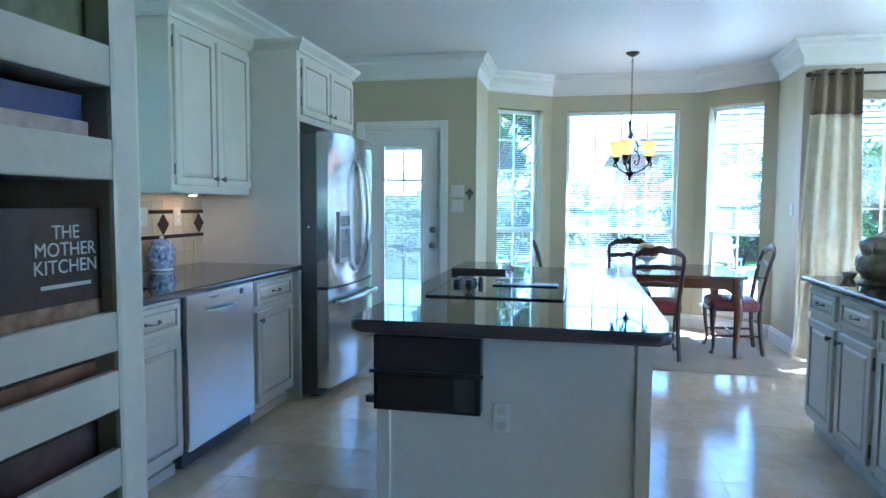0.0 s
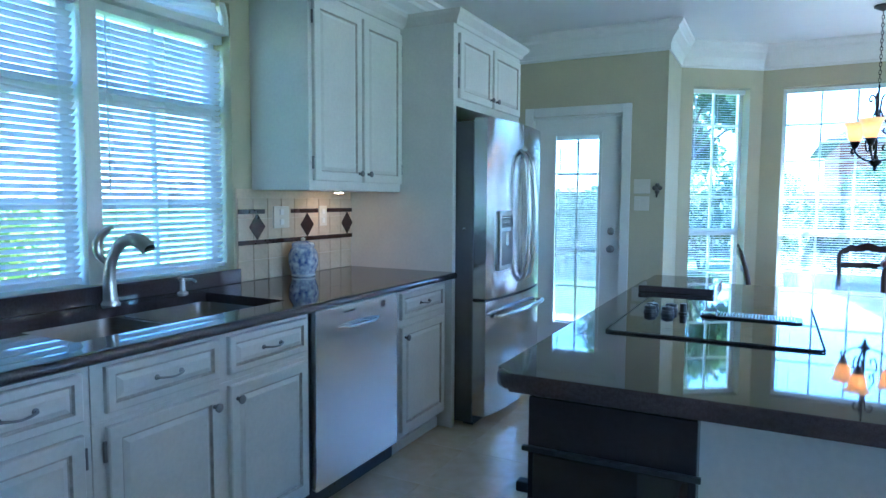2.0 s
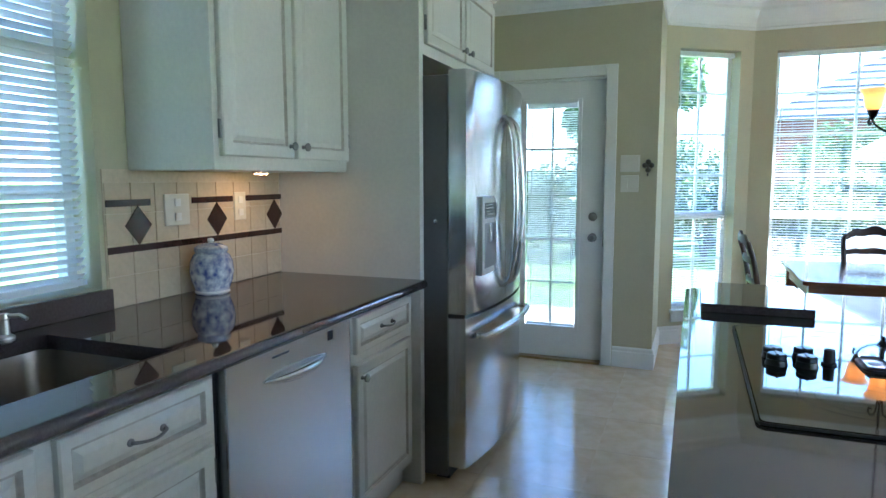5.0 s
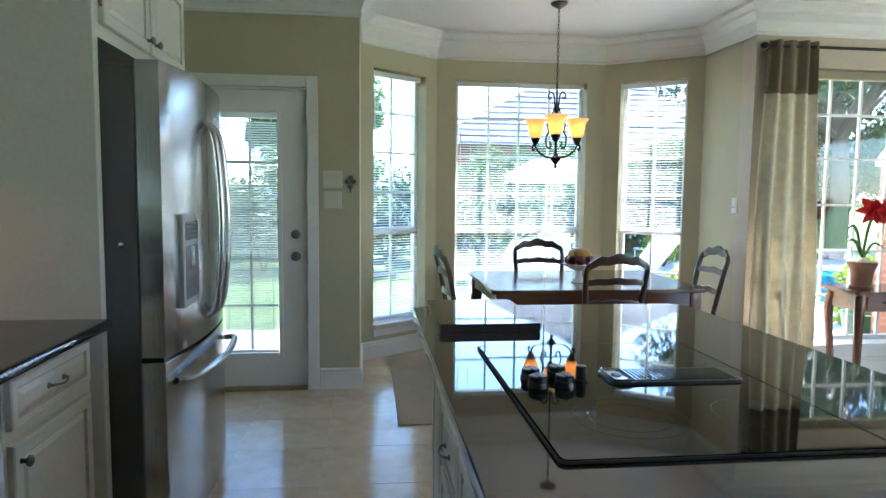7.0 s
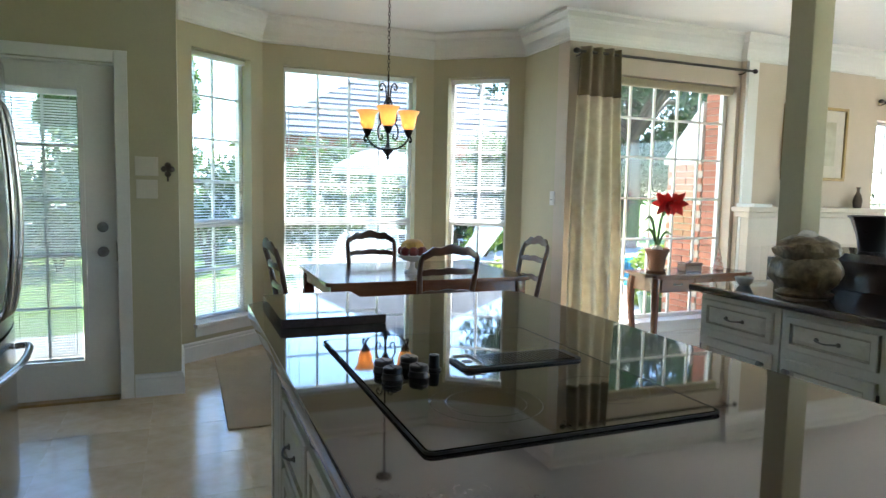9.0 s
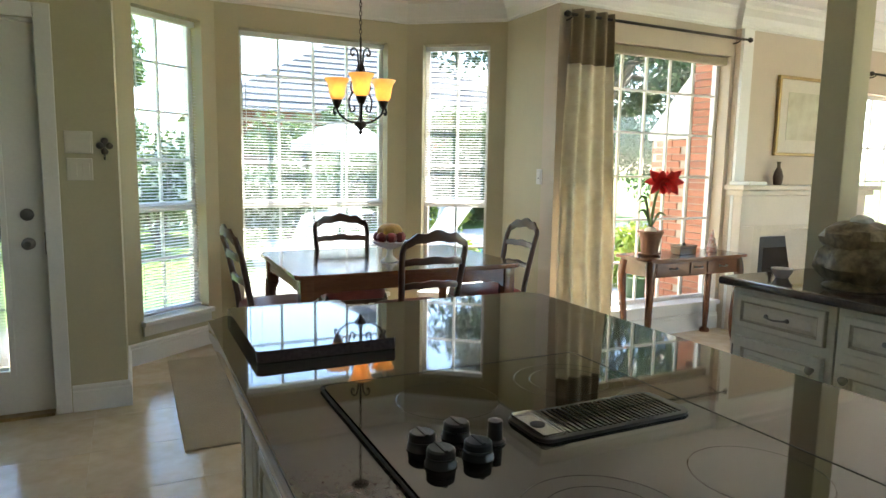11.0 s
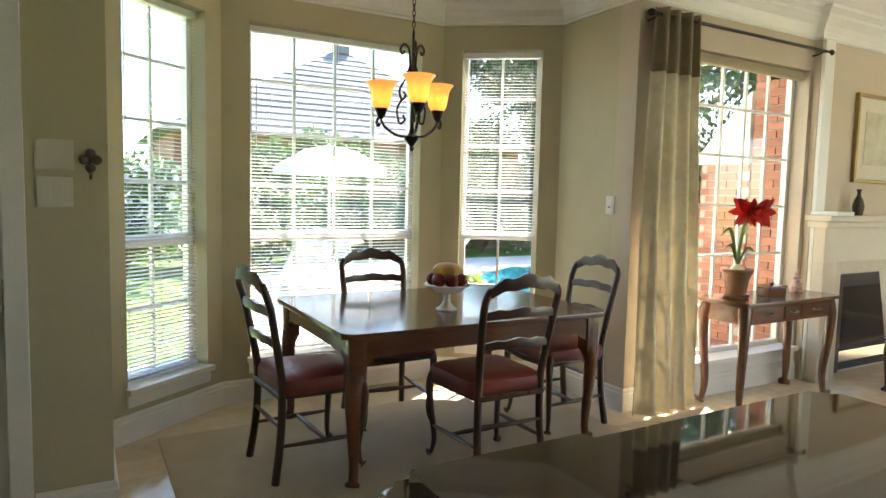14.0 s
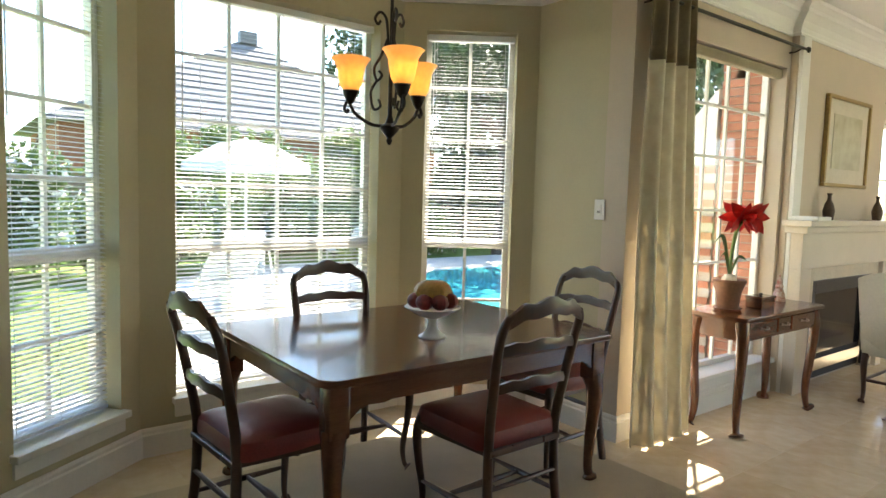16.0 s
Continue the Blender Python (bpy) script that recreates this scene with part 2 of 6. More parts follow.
def tube(points, radii, seg=8, bm=None, flat=1.0):
    """A rod along points, with a radius at each."""
    bm = bm or bmesh.new()
    pts = [Vector(p) for p in points]
    if not isinstance(radii, (list, tuple)):
        radii = [radii] * len(pts)
    rings, up = [], None
    for i, p in enumerate(pts):
        d = (pts[min(i + 1, len(pts) - 1)] - pts[max(i - 1, 0)]).normalized()
        if up is None:
            up = Vector((0, 0, 1)) if abs(d.z) < 0.9 else Vector((1, 0, 0))
        s = d.cross(up).normalized()
        up = s.cross(d).normalized()
        rings.append([bm.verts.new(p + radii[i] * (math.cos(a) * s + flat * math.sin(a) * up)) for a in (2 * math.pi * k / seg for k in range(seg))])
    for a, b in zip(rings, rings[1:]):
        for i in range(seg):
            bm.faces.new((a[i], a[(i + 1) % seg], b[(i + 1) % seg], b[i]))
    bm.faces.new(rings[0][::-1])
    bm.faces.new(rings[-1])
    return bm


def curve_pts(ctrl, n=6):
    """Catmull-Rom points through a few controls."""
    c = [Vector(p) for p in ctrl]
    c = [2 * c[0] - c[1]] + c + [2 * c[-1] - c[-2]]
    out = []
    for i in range(1, len(c) - 2):
        for k in range(n):
            t = k / n
            out.append(0.5 * (2 * c[i] + (c[i + 1] - c[i - 1]) * t + (2 * c[i - 1] - 5 * c[i] + 4 * c[i + 1] - c[i + 2]) * t * t + (3 * c[i] - c[i - 1] - 3 * c[i + 1] + c[i + 2]) * t ** 3))
    return out + [c[-2]]


def prism(outline, z0, z1, bm=None, bev=0.0):
    """A flat outline in x and y raised from z0 to z1."""
    bm = bm or bmesh.new()
    a = [bm.verts.new((x, y, z0)) for x, y in outline]
    b = [bm.verts.new((x, y, z1)) for x, y in outline]
    n = len(a)
    fs = [bm.faces.new(a[::-1]), bm.faces.new(b)]
    for i in range(n):
        fs.append(bm.faces.new((a[i], a[(i + 1) % n], b[(i + 1) % n], b[i])))
    if bev:
        es = [e for f in fs[:2] for e in f.edges]
        bmesh.ops.bevel(bm, geom=es, offset=bev, segments=3, profile=0.5, affect="EDGES")
    return bm


def rounded(x0, x1, y0, y1, r, n=6):
    out = []
    for cx, cy, a0 in ((x1 - r, y1 - r, 0), (x0 + r, y1 - r, 90), (x0 + r, y0 + r, 180), (x1 - r, y0 + r, 270)):
        out += [(cx + r * math.cos(radians(a0 + 90 * k / n)), cy + r * math.sin(radians(a0 + 90 * k / n))) for k in range(n + 1)]
    return out


def along(p0, p1):
    """Local x from p0 to p1, y outward of the room, z up."""
    d = (Vector((*p1, 0)) - Vector((*p0, 0))).normalized()
    o = Vector((-d.y, d.x, 0))
    return Matrix(((d.x, o.x, 0, p0[0]), (d.y, o.y, 0, p0[1]), (0, 0, 1, 0), (0, 0, 0, 1)))


def facing(axis, plane):
    """Maps (u, v, w) to a front that looks along axis: u runs along the wall, v up, w out."""
    s = -1 if axis[0] == "-" else 1
    if axis[1] == "x":
        return Matrix(((0, 0, s, plane), (1, 0, 0, 0), (0, 1, 0, 0), (0, 0, 0, 1)))
    return Matrix(((1, 0, 0, 0), (0, 0, s, plane), (0, 1, 0, 0), (0, 0, 0, 1)))


def panel_front(u, v, m, rail=0.055, thick=0.02):
    """A framed front with a raised field; the groove takes the second material."""
    bm = box(u, v, (0, thick))
    top = max(bm.faces, key=lambda f: f.calc_center_median().z)
    es = list(top.edges)
    bmesh.ops.bevel(bm, geom=es, offset=0.004, segments=1, affect="EDGES")
    top = max(bm.faces, key=lambda f: (round(f.calc_center_median().z, 4), f.calc_area()))
    bmesh.ops.inset_individual(bm, faces=[top], thickness=rail, depth=0)
    for th, d, idx in ((0.006, -0.009, 1), (0.007, 0.0, 1), (0.022, 0.008, 0)):
        before = set(bm.faces)
        bmesh.ops.inset_individual(bm, faces=[top], thickness=th, depth=d)
        for f in set(bm.faces) - before:
            f.material_index = idx
    bmesh.ops.transform(bm, matrix=m, verts=bm.verts)
    return bm


def wall(name, p0, p1, openings=(), z1=2.74, th=0.16, material=None, arch=None):
    """A wall with openings (u0, u1, z0, z1) cut through it."""
    w = (Vector(p1) - Vector(p0)).length
    m = along(p0, p1)
    bm = bmesh.new()
    cuts = sorted({0, w, *(o[0] for o in openings), *(o[1] for o in openings)})
    for a, b in zip(cuts, cuts[1:]):
        z = 0.0
        for o in sorted((o for o in openings if o[0] < (a + b) / 2 < o[1]), key=lambda o: o[2]):
            if o[2] > z:
                box((a, b), (0, th), (z, o[2]), bm=bm)
            z = o[3]
        if arch and arch[0] <= a and b <= arch[1]:
            n, mid, half = 24, (arch[0] + arch[1]) / 2, (arch[1] - arch[0]) / 2
            for k in range(n):
                u0, u1 = a + (b - a) * k / n, a + (b - a) * (k + 1) / n
                h = arch[2] * math.sqrt(max(0, 1 - (((u0 + u1) / 2 - mid) / half) ** 2))
                box((u0, u1), (0, th), (z + h, z1), bm=bm)
        else:
            box((a, b), (0, th), (z, z1), bm=bm)
    bmesh.ops.transform(bm, matrix=m, verts=bm.verts)
    return tagged(part(name, bm, material or WALL), kind="structure", label="painted drywall wall", category="wall")


def sweep(name, pts, profile, material, label, closed=False):
    """A moulding of (out, height) along a line on the floor plan; out points into the room, to the right of the line."""
    bm = bmesh.new()
    pts = [Vector((*p, 0)) for p in pts]
    rings = []
    for i, p in enumerate(pts):
        d0 = (p - pts[i - 1]).normalized() if i else None
        d1 = (pts[i + 1] - p).normalized() if i + 1 < len(pts) else None
        n0 = Vector((d0.y, -d0.x, 0)) if d0 else None
        n1 = Vector((d1.y, -d1.x, 0)) if d1 else None
        if n0 and n1:
            n = (n0 + n1).normalized()
            n = n / max(0.3, n.dot(n0))
        else:
            n = n0 or n1
        rings.append([bm.verts.new(p + n * o + Vector((0, 0, h))) for o, h in profile])
    k = len(profile)
    for a, b in zip(rings, rings[1:]):
        for i in range(k):
            bm.faces.new((a[i], a[(i + 1) % k], b[(i + 1) % k], b[i]))
    bm.faces.new(rings[0])
    bm.faces.new(rings[-1][::-1])
    return tagged(part(name, bm, material), kind="structure", label=label, category="trim")


# ---- the shell ----
ZC = 2.74
A, Bc, C, D = (0.01, 8.05), (1.53, 8.05), (2.20, 7.55), (-0.64, 7.57)
WY, DY = 6.85, 6.83
KITCHEN_WIN = (2.30, 3.70)
wall("wall_west", (-2.18, -1.2), (-2.18, 6.99), [(KITCHEN_WIN[0] + 1.2, KITCHEN_WIN[1] + 1.2, 0.985, 2.12)], arch=(KITCHEN_WIN[0] + 1.2, KITCHEN_WIN[1] + 1.2, 0.44))
wall("wall_door", (-2.18, DY), (-0.64, DY), [(0.39, 1.22, 0.0, 2.05)])
wall("wall_stub_west", (-0.64, DY + 0.16), D)
DL = (Vector(A) - Vector(D)).length
wall("wall_bay_west", D, A, [((DL - 0.56) / 2, (DL + 0.56) / 2, 0.28, 2.355)])
wall("wall_bay_north", A, Bc, [(0.17, 1.35, 0.28, 2.355)])
BL = (Vector(C) - Vector(Bc)).length
wall("wall_bay_east", Bc, C, [((BL - 0.56) / 2, (BL + 0.56) / 2, 0.28, 2.355)])
wall("wall_stub_east", C, (2.20, WY + 0.16))
wall("wall_living_north", (2.20, WY), (7.6, WY), [(0.16, 1.74, 0.25, 2.30), (3.60, 4.80, 0.62, 2.12)], material=LIVING)
wall("wall_living_east", (7.6, WY + 0.16), (7.6, -1.2), [(2.2, 3.6, 0.8, 2.25), (4.2, 6.6, 0.3, 2.35)], material=LIVING)
# its opening is added, never in view, and lets in daylight from the south
wall("wall_south", (7.6, -1.2), (-2.18, -1.2), [(0.8, 3.4, 0.3, 2.35)])
# added wall, out of view, keeps light from the east off the pantry rack
wall("wall_light_block", (0.97, 1.45), (0.97, -1.2), th=0.12)
ceiling = part("ceiling", prism([(-2.75, -1.5), (8.0, -1.5), (8.0, 7.4), (2.55, 7.4), (2.55, 7.75), (1.75, 8.6), (-0.25, 8.6), (-1.05, 7.75), (-1.05, 7.4), (-2.75, 7.4)], ZC, ZC + 0.2), CEIL)
tagged(ceiling, "smooth white painted ceiling", "ceiling", kind="structure")
ROOM = [(-2.18, -1.2), (-2.18, DY), (-0.64, DY), D, A, Bc, C, (2.20, WY), (3.97, WY)]
crown = [(0, ZC - 0.22), (0.012, ZC - 0.22), (0.016, ZC - 0.205), (0.010, ZC - 0.195), (0.014, ZC - 0.165), (0.032, ZC - 0.125), (0.066, ZC - 0.085), (0.074, ZC - 0.078), (0.076, ZC - 0.055), (0.10, ZC - 0.03), (0.108, ZC - 0.025), (0.112, ZC - 0.002), (0, ZC - 0.002)]
sweep("crown_moulding", ROOM, crown, TRIM, "white painted crown moulding under the ceiling")
skirt = [(0, 0), (0.018, 0), (0.018, 0.11), (0.012, 0.118), (0.012, 0.132), (0.006, 0.142), (0, 0.145)]
sweep("baseboard", [(-0.91, DY), (-0.64, DY), D, A, Bc, C, (2.20, WY), (3.97, WY)], skirt, TRIM, "white painted baseboard")
fl = part("floor", box((-2.4, 7.8), (-1.4, 8.2), (-0.12, -0.0009)), GROUT)
tagged(fl, "cream polished travertine tile floor", "floor", kind="structure")


# ---- windows and blinds ----
def window(name, m, w, z0, z1, cols, zs, rail=None, sill=True, depth=0.11, label="white framed window with small panes"):
    """A glazed window in an opening of a wall; m maps its lower left corner line, zs are the heights of the cross bars."""
    t = thing(name, label, "window", kind="structure")

    def put(nm, bm, mt, parent=t, lb=""):
        bmesh.ops.transform(bm, matrix=m, verts=bm.verts)
        return part(nm, bm, mt, parent, lb)

    f, d0, d1 = 0.035, depth, depth + 0.045
    fr = bmesh.new()
    box((0, f), (d0, d1), (z0, z1), bm=fr)
    box((w - f, w), (d0, d1), (z0, z1), bm=fr)
    box((f, w - f), (d0, d1), (z0, z0 + f), bm=fr)
    box((f, w - f), (d0, d1), (z1 - f, z1), bm=fr)
    put("window_frame", fr, TRIM)
    if rail:
        put("meeting_rail", box((f, w - f), (d0 - 0.006, d1 - 0.004), (rail - 0.028, rail + 0.028), 0.003), TRIM)
    us = [f + (w - 2 * f) * k / cols for k in range(cols + 1)]
    for u in us[1:-1]:
        put("muntin", box((u - 0.009, u + 0.009), (d0 + 0.012, d1 - 0.012), (z0 + f, z1 - f)), TRIM)
    hs = [z0 + f] + list(zs) + [z1 - f]
    for z in zs:
        if not rail or abs(z - rail) > 0.03:
            put("muntin", box((f, w - f), (d0 + 0.010, d1 - 0.014), (z - 0.009, z + 0.009)), TRIM)
    for a, b in zip(us, us[1:]):
        for c, d in zip(hs, hs[1:]):
            g = put("pane", box((a + 0.004, b - 0.004), (d0 + 0.020, d0 + 0.024), (c + 0.004, d - 0.004)), GLASS)
            g.visible_shadow = False
    if sill:
        put("window_sill", box((-0.02, w + 0.02), (-0.045, depth), (z0 - 0.03, z0 + 0.004), 0.006), TRIM)
        put("apron", box((-0.01, w + 0.01), (-0.016, -0.001), (z0 - 0.10, z0 - 0.031), 0.004), TRIM)
    return t


def blind(name, m, w, z0, z1, depth=0.075, pitch=0.0215, tilt=14, slat=0.024, label="white horizontal slat blind lowered over the window"):
    t = thing(name, label, "blind", base=m @ Vector((w / 2, depth, z1)), group="white slat blinds")

    def put(nm, bm, mt):
        bmesh.ops.transform(bm, matrix=m, verts=bm.verts)
        return part(nm, bm, mt, t)

    put("headrail", box((0.012, w - 0.012), (depth - 0.02, depth + 0.02), (z1 - 0.04, z1 - 0.003), 0.003), SLAT)
    put("bottom_rail", box((0.014, w - 0.014), (depth - 0.012, depth + 0.012), (z0 + 0.004, z0 + 0.022), 0.004), SLAT)
    for u in (0.12 * w, 0.5 * w, 0.88 * w):
        put("cord", box((u - 0.001, u + 0.001), (depth - 0.014, depth - 0.0125), (z0 + 0.022, z1 - 0.04)), SLAT)
    put("wand", tube([Vector((0.05, depth - 0.025, z1 - 0.05)), Vector((0.05, depth - 0.025, z1 - 0.75))], 0.003, 6), SLAT)
    bm = box((-w / 2 + 0.016, w / 2 - 0.016), (-slat / 2, slat / 2), (-0.0005, 0.0005))
    bmesh.ops.rotate(bm, verts=bm.verts, cent=(0, 0, 0), matrix=Matrix.Rotation(radians(tilt), 3, "X"))
    rot = m.to_3x3().to_4x4()
    bmesh.ops.transform(bm, matrix=rot, verts=bm.verts)
    me = bpy.data.meshes.new("slat")
    bm.to_mesh(me)
    bm.free()
    me.materials.append(SLAT)
    n = int((z1 - z0 - 0.075) / pitch)
    for k in range(n):
        z = z0 + 0.034 + pitch * k
        shared("slat", me, t, Matrix.Translation(m @ Vector((w / 2, depth, z)) - BASE[t.name]))
    return t


def shifted(p0, p1, u):
    return along(p0, p1) @ Matrix.Translation((u, 0, 0))


ROWS_Z = [0.67, 1.04, 1.37, 1.70, 2.03]
u1 = (DL - 0.56) / 2
m1, m2, m3 = shifted(D, A, u1), shifted(A, Bc, 0.17), shifted(Bc, C, (BL - 0.56) / 2)
window("window_1", m1, 0.56, 0.28, 2.355, 2, ROWS_Z, 1.04)
window("window_2", m2, 1.18, 0.28, 2.355, 4, ROWS_Z, 1.04)
window("window_3", m3, 0.56, 0.28, 2.355, 2, ROWS_Z, 1.04)
blind("blind", m1, 0.56, 0.29, 2.35, tilt=13)
blind("blind", m2, 1.18, 0.29, 2.35, tilt=13)
blind("blind", m3, 0.56, 1.02, 2.35, tilt=13, label="white horizontal slat blind lowered halfway over the window")
window("window_4", shifted((2.20, WY), (7.6, WY), 0.16), 1.58, 0.25, 2.30, 6, [0.60, 0.95, 1.30, 1.65, 1.98], None, label="tall white window with many small panes")
sh = thing("roller_shade", "beige rolled-up shade at the head of a window", "shade", (3.15, WY + 0.05, 2.26))
B("shade_roll", mat("shade_cloth", (0.33, 0.28, 0.19), 0.8, vary=0.08), sh, (2.37, 3.93), (WY + 0.02, WY + 0.075), (2.225, 2.295), 0.02)
window("window_5", shifted((2.20, WY), (7.6, WY), 3.60), 1.20, 0.62, 2.12, 4, [0.95, 1.28, 1.61], None, label="white living room window with small panes")
mk = shifted((-2.18, -1.2), (-2.18, 6.99), KITCHEN_WIN[0] + 1.2)
window("window_6", mk, 0.67, 0.985, 2.10, 2, [1.30, 1.75], 1.75, sill=False, label="white double-hung window over the sink")
mk2 = mk @ Matrix.Translation((0.73, 0, 0))
window("window_7", mk2, 0.67, 0.985, 2.10, 2, [1.30, 1.75], 1.75, sill=False, label="white double-hung window over the sink")
tagged(part("window_post", box((-2.34, -2.20), (2.967, 3.033), (0.985, 2.10), 0.003), TRIM), "white post between two windows", "trim", kind="structure")
tagged(part("window_head", box((-2.34, -2.185), (2.302, 3.698), (2.098, 2.135), 0.003), TRIM), "white bar between window and arch", "trim", kind="structure")
for mm in (mk, mk2):
    blind("blind", mm, 0.67, 0.995, 2.097, depth=0.06, pitch=0.026, slat=0.028, tilt=-40)
# pleated half-round shade in the arch
fan = thing("arched_shade", "cream pleated sunburst shade in an arched window", "shade", (-2.25, 3.0, 2.14))
bm = bmesh.new()
cy, ry, rz, n = 3.0, 0.69, 0.425, 60
ctr = [bm.verts.new((-2.25 + dx, cy, 2.137)) for dx in (0, 0.004)]
rim = []
for k in range(n + 1):
    a = math.pi * k / n
    w = 0.012 * (k % 2)
    rim.append([bm.verts.new((-2.25 + w + dx, cy + ry * math.cos(a), 2.137 + rz * math.sin(a))) for dx in (0, 0.004)])
for a, b in zip(rim, rim[1:]):
    for s in (0, 1):
        bm.faces.new((ctr[s], a[s], b[s]))
part("pleated_cloth", bm, PLEAT, fan)
bm = bmesh.new()
arc = [(-2.20, cy + (ry + 0.005) * math.cos(math.pi * k / 32), 2.137 + (rz + 0.005) * math.sin(math.pi * k / 32)) for k in range(33)]
part("arch_rim", tube(arc, 0.014, 6), TRIM, fan)

# ---- garden door ----
dr = thing("door_1", "white garden door with a glazed panel and blinds inside", "door", (-1.405, DY, 0), kind="structure")
X0, X1, Y0, Y1 = -1.755, -0.995, DY + 0.03, DY + 0.075
g0, g1, gz0, gz1 = -1.57, -1.18, 0.245, 1.89
slab = bmesh.new()
box((X0, g0), (Y0, Y1), (0.02, 2.03), bm=slab)
box((g1, X1), (Y0, Y1), (0.02, 2.03), bm=slab)
box((g0, g1), (Y0, Y1), (0.02, gz0), bm=slab)
box((g0, g1), (Y0, Y1), (gz1, 2.03), bm=slab)
leaf = part("door_leaf", slab, TRIM, dr)
bead = bmesh.new()
for x, z in (((g0 - 0.02, g0 + 0.008), (gz0 - 0.02, gz1 + 0.02)), ((g1 - 0.008, g1 + 0.02), (gz0 - 0.02, gz1 + 0.02)), ((g0 + 0.008, g1 - 0.008), (gz0 - 0.02, gz0 + 0.008)), ((g0 + 0.008, g1 - 0.008), (gz1 - 0.008, gz1 + 0.02))):
    box(x, (Y0 - 0.008, Y0 - 0.0005), z, 0.002, bm=bead)
part("glazing_bead", bead, TRIM, leaf)
for u in (g0 + 0.195,):
    B("muntin", TRIM, leaf, (u - 0.008, u + 0.008), (Y0 + 0.03, Y1 - 0.005), (gz0, gz1))
for z in (0.57, 0.90, 1.23, 1.56):
    B("muntin", TRIM, leaf, (g0, g1), (Y0 + 0.031, Y1 - 0.006), (z - 0.008, z + 0.008))
dg = B("pane", GLASS, leaf, (g0, g1), (Y0 + 0.004, Y0 + 0.008), (gz0, gz1))
dg.visible_shadow = False
for z, nm in ((1.07, "deadbolt"), (0.92, "door_knob")):
    k = lathe([(0.030, 0), (0.032, 0.006), (0.022, 0.012), (0.012, 0.02), (0.014, 0.032), (0.026, 0.042), (0.028, 0.055), (0.018, 0.066), (0.0, 0.068)] if nm == "door_knob" else [(0.030, 0), (0.032, 0.008), (0.026, 0.016), (0.012, 0.02), (0.0, 0.021)], 16, m=Matrix.Translation((-1.07, Y0, z)) @ Matrix.Rotation(radians(90), 4, "X"))
    part(nm, k, PEWTER, leaf, "dark pewter " + nm.replace("_", " "), True)
B("strike_plate", STEELH, leaf, (X1 - 0.004, X1 + 0.002), (Y0 - 0.002, Y0 + 0.02), (0.86, 0.98))
cas = bmesh.new()
box((-1.835, -1.760), (DY - 0.018, DY - 0.001), (0, 2.125), 0.004, bm=cas)
box((-0.990, -0.915), (DY - 0.018, DY - 0.001), (0, 2.125), 0.004, bm=cas)
box((-1.759, -0.991), (DY - 0.0175, DY - 0.001), (2.05, 2.124), 0.004, bm=cas)
box((-1.790, -1.760), (DY + 0.001, DY + 0.12), (0, 2.049), bm=cas)
box((-0.992, -0.962), (DY + 0.001, DY + 0.12), (0, 2.049), bm=cas)
box((-1.759, -0.993), (DY + 0.001, DY + 0.12), (2.034, 2.048), bm=cas)
part("casing", cas, TRIM, dr)
B("threshold", GILT, dr, (-1.755, -0.995), (DY - 0.03, DY + 0.10), (0.0, 0.018), 0.004, "brass threshold")
blind("blind", Matrix(((1, 0, 0, g0), (0, 1, 0, Y0), (0, 0, 1, 0), (0, 0, 0, 1))), g1 - g0, gz0 + 0.003, gz1 - 0.003, depth=0.022, pitch=0.016, slat=0.0165, tilt=40, label="white slat blind inside the glass of a door")


# ---- cabinets ----
def pull(parent, c, axis, out, length=0.09):
    """A bow pull: c is its centre on the front, axis the way it lies, out the way it stands out."""
    c, a, o = Vector(c), Vector(axis), Vector(out)
    pts = curve_pts([c - a * length / 2, c - a * length / 2 * 0.9 + o * 0.016, c + o * 0.026 - Vector((0, 0, 0.004)), c + a * length / 2 * 0.9 + o * 0.016, c + a * length / 2], 4)
    rad = [0.0055 - 0.002 * math.sin(math.pi * i / (len(pts) - 1)) for i in range(len(pts))]
    bm = tube(pts, rad, 8)
    for s in (-1, 1):
        q = Matrix.Translation(c + a * s * length / 2) @ o.to_track_quat("Z", "Y").to_matrix().to_4x4()
        lathe([(0.009, 0), (0.009, 0.003), (0.005, 0.006)], 10, bm=bm, m=q)
    return part("pull_handle", bm, PEWTER, parent, "dark pewter bow pull", True)


def knob(parent, c, out):
    q = Matrix.Translation(c) @ Vector(out).to_track_quat("Z", "Y").to_matrix().to_4x4()
    return part("knob", lathe([(0.008, 0), (0.006, 0.008), (0.008, 0.014), (0.015, 0.019), (0.016, 0.025), (0.010, 0.030), (0, 0.031)], 14, m=q), PEWTER, parent, "dark pewter knob", True)


def hinge(parent, c, axis):
    c = Vector(c)
    bm = tube([c - Vector((0, 0, 0.03)), c + Vector((0, 0, 0.03))], 0.006, 8)
    part("hinge", bm, PEWTER, parent)


